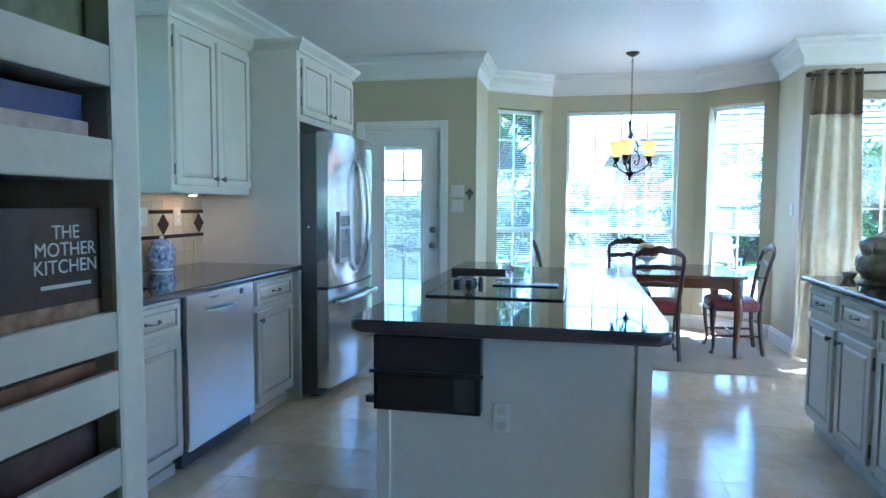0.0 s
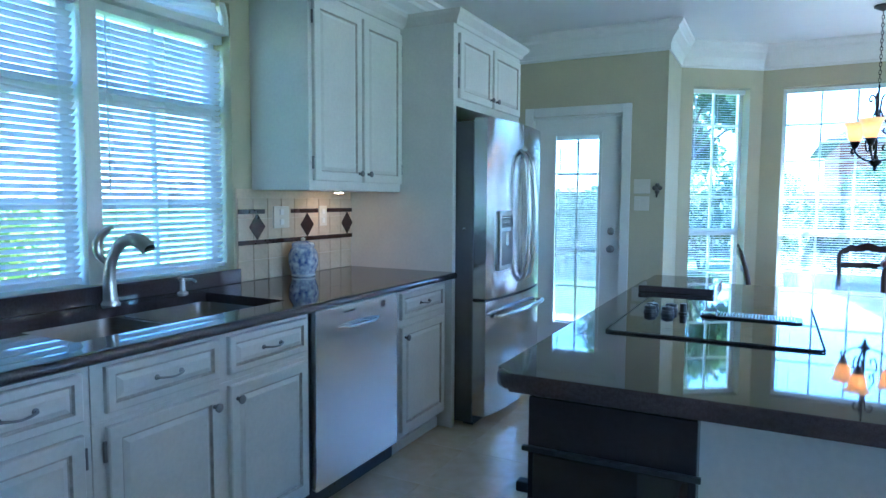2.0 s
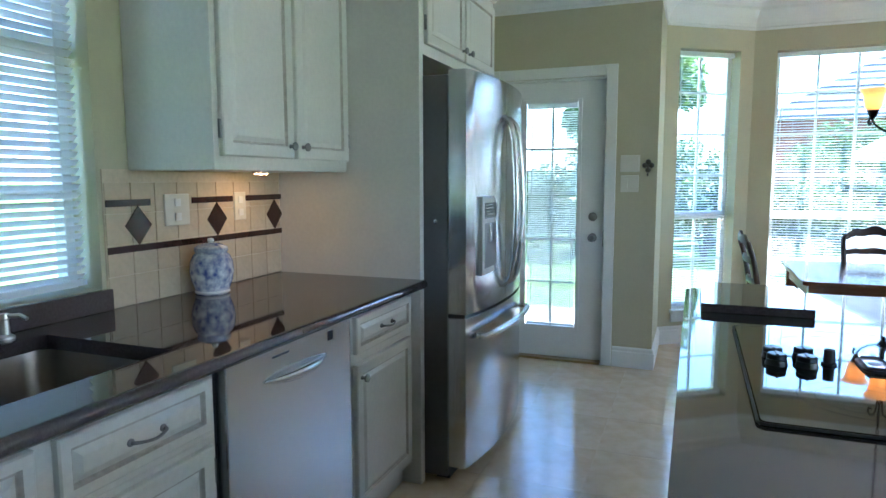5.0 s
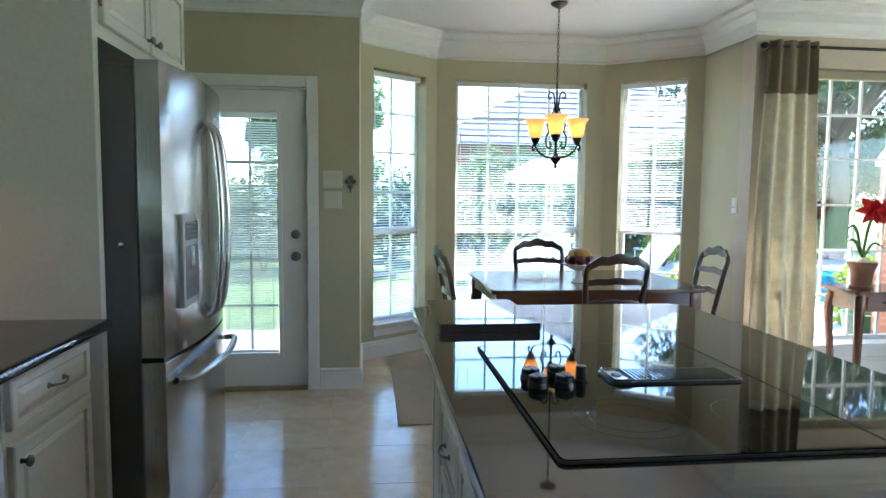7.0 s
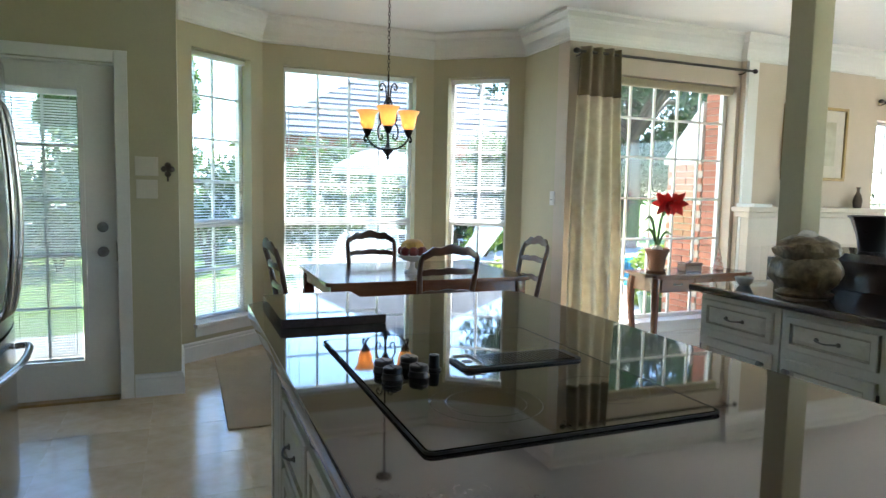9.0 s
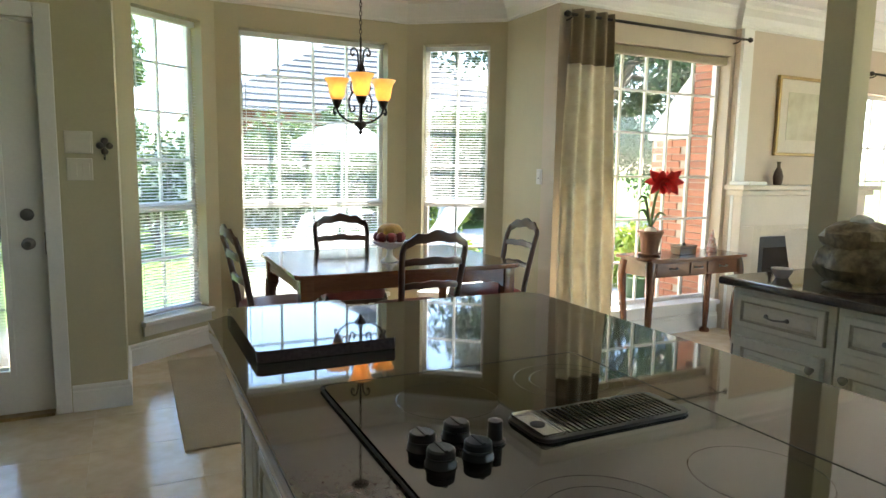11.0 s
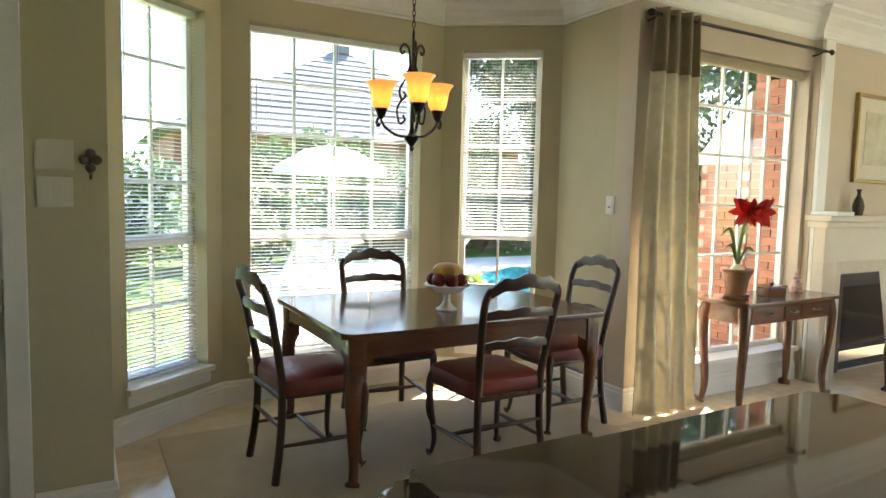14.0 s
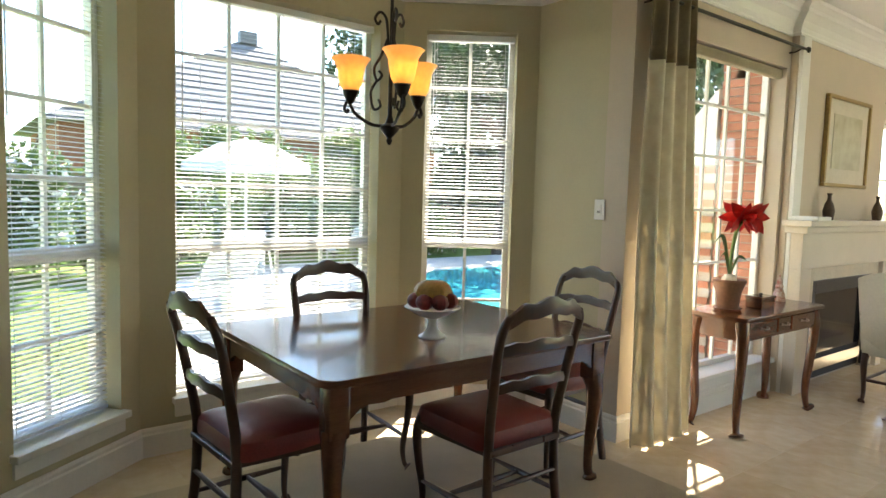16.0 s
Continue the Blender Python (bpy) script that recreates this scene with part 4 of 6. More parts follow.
for cx, cy in ((-0.218, 3.712), (-0.160, 3.712), (-0.220, 3.770), (-0.157, 3.785)):
    k = part("knob", lathe([(0.023, 0), (0.023, 0.003), (0.0215, 0.005), (0.021, 0.011), (0.0185, 0.0125), (0.0205, 0.014), (0.020, 0.022), (0.017, 0.0245), (0, 0.0245)], 20, at=(cx, cy, 0.937)), BLACK, ct, "", True)
    B("grip", BLACK, k, (cx - 0.003, cx + 0.003), (cy - 0.017, cy + 0.017), (0.9605, 0.9635), 0.001)
k = part("knob", lathe([(0.016, 0), (0.016, 0.004), (0.012, 0.006), (0.011, 0.034), (0, 0.036)], 16, at=(-0.113, 3.745, 0.937)), BLACK, ct, "", True)
gr = part("vent_grille", prism(rounded(-0.055, 0.25, 3.705, 3.815, 0.02), 0.937, 0.9425, bev=0.002), BLACK, ct, "black downdraft vent grille")
for k in range(24):
    x = 0.0 + k * 0.0098
    B("slot", BLACKGLASS, gr, (x, x + 0.005), (3.715, 3.805), (0.9426, 0.9450), 0.0008)
B("end_plate", STEELH, gr, (-0.048, -0.006), (3.712, 3.808), (0.9426, 0.9442), 0.006, "satin steel end plate")
part("finger_hole", lathe([(0.012, 0), (0.012, 0.0012), (0, 0.0014)], 16, at=(-0.027, 3.760, 0.9442)), BLACK, gr)
cb = thing("cutting_board", "black polished stone slab lying on the island", "cutting board", (-0.21, 4.51, 0.931))
part("slab", prism(rounded(-0.365, -0.055, 4.285, 4.735, 0.006), 0.9312, 0.957, bev=0.004), GRANITE, cb)

# ---- right-hand counter with raised bar and column ----
XR = 1.665
for a, b in ((4.36, 4.80), (3.915, 4.355), (3.47, 3.91), (3.025, 3.465), (2.58, 3.02), (1.6, 2.575)):
    base_unit("base_cabinet", "-x", XR, 0.53, (a, b), [("drawer", a + 0.03, b - 0.03, 0.715, 0.85, ""), ("door", a + 0.03, b - 0.03, 0.13, 0.675, "r" if a > 4.3 or 3.4 < a < 3.5 else "l")])
wr = thing("worktop", "polished dark granite worktop on white cabinets", "countertop", (1.87, 3.2, 0.875))
part("slab", prism([(1.635, 1.60), (2.199, 1.60), (2.199, 4.835), (1.635, 4.835)], 0.877, 0.914), GRANITE, wr)
part("edge", tube([(1.635, 1.60, 0.8955), (1.635, 4.835, 0.8955), (2.199, 4.835, 0.8955)], 0.0187, 12), GRANITE, wr, "", True)
tagged(part("wall_bar", box((2.20, 2.33), (1.6, 4.734), (0, 1.045)), WALL), "low wall behind the counter", "wall", kind="structure")
bt = thing("bar_counter", "raised dark granite bar with an upstand behind the counter", "bar", (2.3, 3.0, 0.914))
part("ledge", prism(rounded(2.17, 2.56, 1.58, 4.73, 0.02), 1.0465, 1.083, bev=0.010), GRANITE, bt)
B("upstand", mat("brown_granite", (0.05, 0.03, 0.022), 0.12, scale=20, fine=200, bump=0, vary=0.4), bt, (2.18, 2.1995), (1.6, 4.73), (0.9145, 1.0455), 0.002)
tagged(part("column", box((2.205, 2.34), (4.735, 4.87), (0, ZC - 0.002), 0.006), WALL), "sage painted square column from floor to ceiling", "column", kind="structure")

# cookie jar shaped like a squash basket
jr = thing("tureen", "cream and brown ceramic tureen with a lumpy lid", "tureen", (1.88, 4.435, 0.914))


def lumpy(at, r, z, amp, seed, seg=28, rings=14, half=False):
    bm = bmesh.new()
    bmesh.ops.create_uvsphere(bm, u_segments=seg, v_segments=rings, radius=1)
    for v in bm.verts:
        d = v.co.copy()
        nval = noise.noise(d * 3.2 + Vector((seed, 0, 0))) * amp + 0.06 * math.cos(8 * math.atan2(d.y, d.x)) * (1 - d.z * d.z)
        v.co = Vector((at[0] + d.x * r[0] * (1 + nval), at[1] + d.y * r[1] * (1 + nval), at[2] + d.z * z * (1 + nval)))
    return bm


TUREEN = mat("tureen_glaze", (0.10, 0.07, 0.035), 0.35, scale=11, fine=40, bump=0.15, color2=(0.33, 0.27, 0.16))
part("bowl", lumpy((1.88, 4.435, 1.01), (0.12, 0.155), 0.095, 0.12, 1.0), TUREEN, jr, "", True)
ld = part("lid", lumpy((1.88, 4.435, 1.105), (0.108, 0.138), 0.066, 0.16, 5.0), TUREEN, jr, "", True)
part("lid_knob", lumpy((1.88, 4.435, 1.165), (0.035, 0.042), 0.028, 0.2, 9.0, 14, 8), PORCELAIN, ld, "", True)
part("foot", lathe([(0.11, 0), (0.115, 0.006), (0.09, 0.02), (0.08, 0.03)], 20, at=(1.88, 4.435, 0.9145)), TUREEN, jr, "", True)
cu = thing("small_dish", "small pale glazed dish on the counter", "dish", (1.82, 4.70, 0.914))
part("dish", lathe([(0.022, 0), (0.026, 0.004), (0.040, 0.030), (0.043, 0.040), (0.040, 0.040), (0.036, 0.029), (0.022, 0.008), (0, 0.007)], 24, at=(1.82, 4.70, 0.9145)), PORCELAIN, cu, "", True)
pt = thing("flower_pot", "black flared pot on the bar ledge", "pot", (2.40, 4.50, 1.083))
part("pot", lathe([(0.06, 0), (0.062, 0.01), (0.075, 0.08), (0.10, 0.15), (0.115, 0.165), (0.11, 0.168), (0.09, 0.15), (0, 0.14)], 20, at=(2.40, 4.50, 1.0835)), BLACK, pt, "", True)

# ---- pantry rack beside the start of the walk ----
pr = thing("pantry_rack", "white pantry rack with lipped shelves full of cookbooks", "shelf", (-0.25, 1.27, 0))
RACK_MOVE = Vector((0.010, -0.088, 0))
racked = [pr]
PX = -0.169
B("stile", CAB, pr, (PX - 0.166, PX), (1.444, 1.49), (0, 2.2), 0.006)
B("stile", CAB, pr, (PX - 0.166, PX), (0.81, 0.851), (0, 2.2), 0.006)
B("back", CAB, pr, (PX - 0.166, PX - 0.153), (0.851, 1.453), (0, 2.2))
B("top", CAB, pr, (PX - 0.166, PX), (0.851, 1.453), (2.16, 2.2))
LIPS = (0.12, 0.28, 0.431, 0.597, 0.746, 0.887, 1.027, 1.117, 1.184, 1.375, 1.477, 1.593, 1.717, 1.842)
for z in LIPS:
    B("shelf", CAB, pr, (PX - 0.153, PX - 0.012), (0.851, 1.453), (z - 0.037, z - 0.025), 0.002)
    B("lip", CAB, pr, (PX - 0.012, PX - 0.002), (0.851, 1.453), (z - 0.037, z + 0.008), 0.002)


def book(y0, y1, z0, h, x, thick, cover, label, tilt=0.0):
    t = thing("book", label, "book", (x - thick / 2, (y0 + y1) / 2, z0), "cookbooks in the pantry rack")
    racked.append(t)
    B("cover", cover, t, (x - 0.003, x), (y0, y1), (z0, z0 + h), 0.001)
    B("cover", cover, t, (x - thick, x - thick + 0.003), (y0, y1), (z0, z0 + h), 0.001)
    B("pages", PAPER, t, (x - thick + 0.0032, x - 0.0032), (y0 + 0.004, y1 - 0.004), (z0 + 0.003, z0 + h - 0.003))
    return t


bk = book(1.274, 1.447, 1.16, 0.1477, PX - 0.02, 0.035, WALNUT, "dark brown hardback cookbook with white lettering")
TITLE = mat("white_print", (0.75, 0.75, 0.74), 0.6, vary=0.02, bump=0)


def lettering(text, size, at, m3, material, parent, name="lettering"):
    cu_ = bpy.data.curves.new("text", "FONT")
    cu_.body, cu_.size, cu_.align_x, cu_.extrude = text, size, "CENTER", 0.0004
    tmp = bpy.data.objects.new("text", cu_)
    scene.collection.objects.link(tmp)
    dg_ = bpy.context.evaluated_depsgraph_get()
    me = bpy.data.meshes.new_from_object(tmp.evaluated_get(dg_))
    bpy.data.objects.remove(tmp)
    me.materials.clear()
    me.materials.append(material)
    me.transform(Matrix.Translation(Vector(at) - BASE[parent.name]) @ m3)
    ob = new(name, me)
    ob.parent = parent
    return ob


FACE_X = Matrix(((0, 0, 1, 0), (1, 0, 0, 0), (0, 1, 0, 0), (0, 0, 0, 1)))
for k, w in enumerate(("THE", "MOTHER", "KITCHEN")):
    lettering(w, 0.0203, (PX - 0.0192, 1.395, 1.276 - 0.0178 * k), FACE_X, TITLE, bk)
B("subtitle_bar", TITLE, bk, (PX - 0.0199, PX - 0.0190), (1.361, 1.428), (1.225, 1.229))
B("cover_picture", mat("food_photo", (0.10, 0.05, 0.03), 0.35, scale=20, bump=0, color2=(0.45, 0.30, 0.20)), bk, (PX - 0.0199, PX - 0.0192), (1.278, 1.443), (1.17, 1.207))
book(1.324, 1.432, 1.351, 0.0498, PX - 0.02, 0.03, PINKBK, "pale cookbook lying behind a shelf lip")
book(1.142, 1.436, 1.401, 0.0291, PX - 0.03, 0.10, BLUEBK, "blue cookbook stacked on its side")
book(1.183, 1.449, 1.453, 0.083, PX - 0.03, 0.04, GREENBK, "olive cookbook with a printed cover")
book(1.208, 1.449, 1.093, 0.0415, PX - 0.03, 0.05, mat("tan_cover", (0.30, 0.16, 0.10), 0.4, scale=12, vary=0.35), "tan cookbook with a food photograph")
book(1.158, 1.449, 1.003, 0.0622, PX - 0.03, 0.05, mat("dark_cover", (0.07, 0.04, 0.04), 0.4, scale=12, vary=0.4), "dark cookbook with a bowl on the cover")
book(1.142, 1.449, 1.569, 0.0913, PX - 0.03, 0.05, PINKBK, "pale cookbook behind a shelf lip")
book(0.976, 1.258, 1.16, 0.1494, PX - 0.03, 0.05, PINKBK, "pale cookbook behind a shelf lip")
for ob in racked:
    ob.location += RACK_MOVE

# ---- dining corner ----
rg = thing("rug", "plain beige wool rug under the dining table", "rug", (0.76, 6.9, 0))
B("carpet", RUG, rg, (-0.405, 1.95), (6.05, 7.60), (0.0005, 0.011), 0.004)
RZ = 0.011


def cabriole(h, r, out, foot=1.0):
    """A curved leg of height h that bows towards out (x, y); returns a mesh about its top at the origin."""
    o = Vector((*out, 0)).normalized()
    pts = curve_pts([o * 0.0 + Vector((0, 0, h)), o * 0.022 + Vector((0, 0, h * 0.85)), o * 0.016 + Vector((0, 0, h * 0.6)), -o * 0.006 + Vector((0, 0, h * 0.25)), o * 0.004 + Vector((0, 0, h * 0.07)), o * 0.022 + Vector((0, 0, 0.010))], 5)
    n = len(pts)
    rad = []
    for i in range(n):
        t = i / (n - 1)
        rad.append(r * (1.0 - 0.55 * min(1, t * 1.25)) + (r * 0.45 * foot if t > 0.93 else 0))
    return tube(pts, rad, 10)


def dining_chair():
    """Seat towards +y, back at -y, standing on z = 0."""
    t = thing("dining_chair", "dark-stained wooden ladder-back chair with oxblood leather seat", "chair", group="chairs round the table")
    sw, sd, sh = 0.225, 0.21, 0.455
    seat = prism([(-sw, sd), (-sw + 0.03, sd + 0.022), (0, sd + 0.035), (sw - 0.03, sd + 0.022), (sw, sd), (0.185, -sd), (-0.185, -sd)], sh - 0.072, sh - 0.045, bev=0.006)
    part("seat_frame", seat, CHAIRWOOD, t)
    cush = bmesh.new()
    ol = rounded(-0.205, 0.205, -0.185, 0.215, 0.05)
    prev = None
    for s, z in ((1.035, sh - 0.052), (1.06, sh - 0.035), (1.06, sh - 0.008), (1.03, sh + 0.014), (0.88, sh + 0.030), (0.6, sh + 0.040), (0.2, sh + 0.043)):
        ring = [cush.verts.new((x * s * (1 - 0.08 * (0.2 - y)), y * s, z)) for x, y in ol]
        if prev:
            for i in range(len(ring)):
                cush.faces.new((prev[i], prev[(i + 1) % len(ring)], ring[(i + 1) % len(ring)], ring[i]))
        prev = ring
    cush.faces.new(prev)
    part("seat", cush, LEATHER, t, "oxblood leather cushion", True)
    for s in (-1, 1):
        bm = cabriole(sh - 0.02, 0.024, (s * 0.7, 0.7))
        bmesh.ops.translate(bm, verts=bm.verts, vec=(s * (sw - 0.03), sd - 0.02, 0))
        part("leg", bm, CHAIRWOOD, t, "", True)
        pts = curve_pts([(s * 0.19, -0.225, 0.0), (s * 0.178, -0.195, 0.22), (s * 0.175, -0.19, 0.45), (s * 0.185, -0.215, 0.62), (s * 0.198, -0.25, 0.80), (s * 0.197, -0.273, 0.875), (s * 0.180, -0.282, 0.912)], 5)
        part("back_post", tube(pts, [0.019 - 0.006 * max(0, i / (len(pts) - 1) - 0.5) for i in range(len(pts))], 10), CHAIRWOOD, t, "", True)
    for zc, w, yb, amp, hh in ((0.925, 0.188, -0.283, 0.030, 0.032), (0.79, 0.190, -0.248, 0.014, 0.024), (0.645, 0.178, -0.22, 0.014, 0.022)):
        bm = bmesh.new()
        n, cols = 28, []
        for i in range(n + 1):
            x = -w + 2 * w * i / n
            u = x / w
            crest = amp * (math.exp(-((u / 0.32) ** 2)) + 0.55 * math.exp(-(((abs(u) - 0.64) / 0.15) ** 2)))
            drop = (0.035 if zc > 0.9 else 0.004) * u ** 4
            zt = zc + crest - drop + hh * 0.8
            zb = zc + crest * 0.55 - drop * 0.8 - hh * 0.8
            yy = yb + 0.030 * (u * u - 1) * 0.8
            cols.append([bm.verts.new((x, yy + dy, z)) for dy, z in ((-0.009, zb), (0.009, zb), (0.011, (zb + zt) / 2), (0.007, zt), (-0.007, zt), (-0.011, (zb + zt) / 2))])
        for a, b in zip(cols, cols[1:]):
            for k in range(6):
                bm.faces.new((a[k], a[(k + 1) % 6], b[(k + 1) % 6], b[k]))
        bm.faces.new(cols[0][::-1])
        bm.faces.new(cols[-1])
        part("top_rail" if zc > 0.9 else "ladder_rail", bm, CHAIRWOOD, t, "", True)
    for s in (-1, 1):
        part("stretcher", tube([(s * 0.185, -0.20, 0.17), (s * 0.193, 0.0, 0.165), (s * 0.198, 0.19, 0.16)], [0.008, 0.013, 0.008], 8), CHAIRWOOD, t, "", True)
    part("stretcher", tube([(-0.19, 0.02, 0.165), (-0.06, 0.02, 0.165), (0, 0.02, 0.165), (0.06, 0.02, 0.165), (0.19, 0.02, 0.165)], [0.009, 0.013, 0.017, 0.013, 0.009], 8), CHAIRWOOD, t, "", True)
    part("stretcher", tube([(-0.18, -0.20, 0.26), (0, -0.20, 0.26), (0.18, -0.20, 0.26)], [0.008, 0.012, 0.008], 8), CHAIRWOOD, t, "", True)
    return t


ch = dining_chair()
ch.matrix_basis = pose(0.99, 6.57, RZ, 0, 0, 0)
copy_thing(ch, pose(0.21, 6.98, RZ, 0, 0, -86))
copy_thing(ch, pose(1.71, 6.92, RZ, 0, 0, 88))
copy_thing(ch, pose(0.825, 7.40, RZ, 0, 0, 176))

tb = thing("dining_table", "reddish cherry wood dining table with scalloped apron", "table", (0.99, 7.11, RZ))
TX0, TX1, TY0, TY1, TZ = 0.235, 1.75, 6.54, 7.68, 0.72
part("tabletop", prism(rounded(TX0, TX1, TY0, TY1, 0.05), TZ - 0.028, TZ, bev=0.008), WOOD, tb, "", True)
for ax, a, b, c in (("x", TX0 + 0.09, TX1 - 0.09, TY0 + 0.045), ("x", TX0 + 0.09, TX1 - 0.09, TY1 - 0.065), ("y", TY0 + 0.09, TY1 - 0.09, TX0 + 0.045), ("y", TY0 + 0.09, TY1 - 0.09, TX1 - 0.065)):
    bm = bmesh.new()
    n, cols = 40, []
    for i in range(n + 1):
        t_ = i / n
        e = min(t_, 1 - t_) * (b - a)
        drop = 0.085 + 0.06 * max(0.0, 1 - e / 0.14) ** 1.5 + 0.008 * math.cos(e * 40) * (e < 0.2)
        q = a + (b - a) * t_
        row = []
        for off, z in ((0, TZ - 0.0285), (0.02, TZ - 0.0285), (0.02, TZ - 0.0285 - drop), (0, TZ - 0.0285 - drop)):
            row.append(bm.verts.new((q, c + off, z) if ax == "x" else (c + off, q, z)))
        cols.append(row)
    for p, q in zip(cols, cols[1:]):
        for k in range(4):
            bm.faces.new((p[k], p[(k + 1) % 4], q[(k + 1) % 4], q[k]))
    bm.faces.new(cols[0])
    bm.faces.new(cols[-1])
    part("apron", bm, WOOD, tb)
for sx, x in ((-1, TX0 + 0.075), (1, TX1 - 0.075)):
    for sy, y in ((-1, TY0 + 0.075), (1, TY1 - 0.075)):
        bm = box((x - 0.04, x + 0.04), (y - 0.04, y + 0.04), (0.50, TZ - 0.03), 0.008)
        pts = curve_pts([(x, y, 0.52), (x + sx * 0.012, y + sy * 0.012, 0.44), (x + sx * 0.006, y + sy * 0.006, 0.25), (x, y, 0.08), (x + sx * 0.01, y + sy * 0.01, RZ + 0.001)], 5)
        tube(pts, [0.05 - 0.028 * min(1, i / 14) + (0.012 if i > 18 else 0) for i in range(len(pts))], 12, bm)
        part("leg", bm, WOOD, tb, "", True)
fb = thing("fruit_compote", "white footed compote heaped with fruit", "bowl", (0.95, 6.92, TZ))
part("compote", lathe([(0.058, 0), (0.06, 0.006), (0.04, 0.02), (0.022, 0.04), (0.018, 0.07), (0.024, 0.085), (0.07, 0.10), (0.11, 0.125), (0.125, 0.135), (0.12, 0.139), (0.08, 0.115), (0, 0.105)], 28, at=(0.95, 6.92, TZ + 0.0005)), PORCELAIN, fb, "", True)
for k in range(7):
    a = 2 * math.pi * k / 7
    part("fruit", lumpy((0.95 + 0.075 * math.cos(a), 6.92 + 0.075 * math.sin(a), TZ + 0.165), (0.038, 0.038), 0.035, 0.05, k, 14, 8), FRUIT, fb, "dark red fruit", True)
part("melon", lumpy((0.95, 6.92, TZ + 0.205), (0.085, 0.075), 0.05, 0.06, 3.3, 24, 12), MELON, fb, "golden ribbed melon", True)

# chandelier
CX, CY = 0.79, 7.05
cl = thing("chandelier", "wrought iron chandelier with three lit amber glass shades", "chandelier", (CX, CY, ZC))
part("canopy", lathe([(0.062, 0), (0.06, -0.012), (0.03, -0.03), (0.01, -0.04)][::-1], 20, at=(CX, CY, ZC - 0.001)), IRON, cl, "", True)
zz = ZC - 0.04
links = bmesh.new()
while zz > 2.20:
    o = (len(links.verts) // 64) % 2
    lp = [(CX + (0.008 * math.cos(a) if o else 0), CY + (0 if o else 0.008 * math.cos(a)), zz - 0.016 + 0.018 * math.sin(a)) for a in (2 * math.pi * k / 10 for k in range(11))]
    tube(lp, 0.0024, 6, links)
    zz -= 0.028
part("chain", links, IRON, cl)
part("stem", lathe([(0.0, 1.550), (0.008, 1.555), (0.014, 1.570), (0.010, 1.580), (0.040, 1.615), (0.042, 1.630), (0.02, 1.643), (0.010, 1.675), (0.008, 1.925), (0.016, 1.955), (0.008, 1.975), (0.007, 2.165), (0.0, 2.20)], 16, at=(CX, CY, 0)), IRON, cl, "", True)
for k in range(3):
    th = radians(-107 + 120 * k)
    o = Vector((math.cos(th), math.sin(th), 0))

    def P(r, z):
        return Vector((CX, CY, 0)) + o * r * 0.86 + Vector((0, 0, z))

    arm = curve_pts([P(0.02, 1.630), P(0.10, 1.640), P(0.18, 1.685), P(0.215, 1.735), P(0.235, 1.710), P(0.225, 1.690), P(0.212, 1.703)], 6)
    sc = curve_pts([P(0.02, 1.995), P(0.05, 1.930), P(0.085, 1.875), P(0.07, 1.825), P(0.045, 1.845), P(0.06, 1.865)], 6)
    sc2 = curve_pts([P(0.07, 1.825), P(0.10, 1.775), P(0.085, 1.705), P(0.05, 1.715), P(0.06, 1.745)], 6)
    top = curve_pts([P(0.012, 1.935), P(0.02, 2.025), P(0.03, 2.085), P(0.06, 2.110), P(0.085, 2.085), P(0.07, 2.060), P(0.055, 2.075)], 6)
    ob = part("arm", tube(arm, 0.0075, 8), IRON, cl, "", True)
    for q in (sc, sc2, top):
        part("scroll", tube(q, 0.006, 8), IRON, ob, "", True)
    c = P(0.205, 0)
    part("cup", lathe([(0.008, 1.725), (0.020, 1.740), (0.034, 1.775), (0.036, 1.787)], 16, at=(c.x, c.y, 0)), IRON, ob, "", True)
    sh_ = part("shade", lathe([(0.034, 1.780), (0.048, 1.805), (0.055, 1.845), (0.062, 1.885), (0.080, 1.913), (0.086, 1.917), (0.083, 1.919), (0.058, 1.887), (0.050, 1.845), (0.044, 1.807), (0.030, 1.783)], 24, at=(c.x, c.y, 0)), AMBER, cl, "lit amber glass bell shade", True)
    part("bulb", lumpy((c.x, c.y, 1.845), (0.024, 0.024), 0.034, 0.0, 1, 12, 8), BULB, sh_)

# curtain and rod
cr = thing("curtain_rod", "dark iron curtain rod with ball finials", "curtain rod", (3.08, 6.775, 2.43))
part("rod", tube([(2.24, 6.775, 2.43), (4.03, 6.775, 2.43)], 0.011, 10), IRON, cr, "", True)
for x in (2.215, 4.055):
    part("finial", lumpy((x, 6.775, 2.43), (0.03, 0.022), 0.022, 0.0, 1, 14, 10), IRON, cr, "", True)
for x in (2.26, 3.95):
    part("bracket", tube([(x, 6.775, 2.418), (x, 6.81, 2.405), (x, WY - 0.001, 2.405)], 0.006, 8), IRON, cr)
cn = thing("curtain", "long ivory damask curtain with a taupe top band", "curtain", (2.42, 6.775, 0.02))


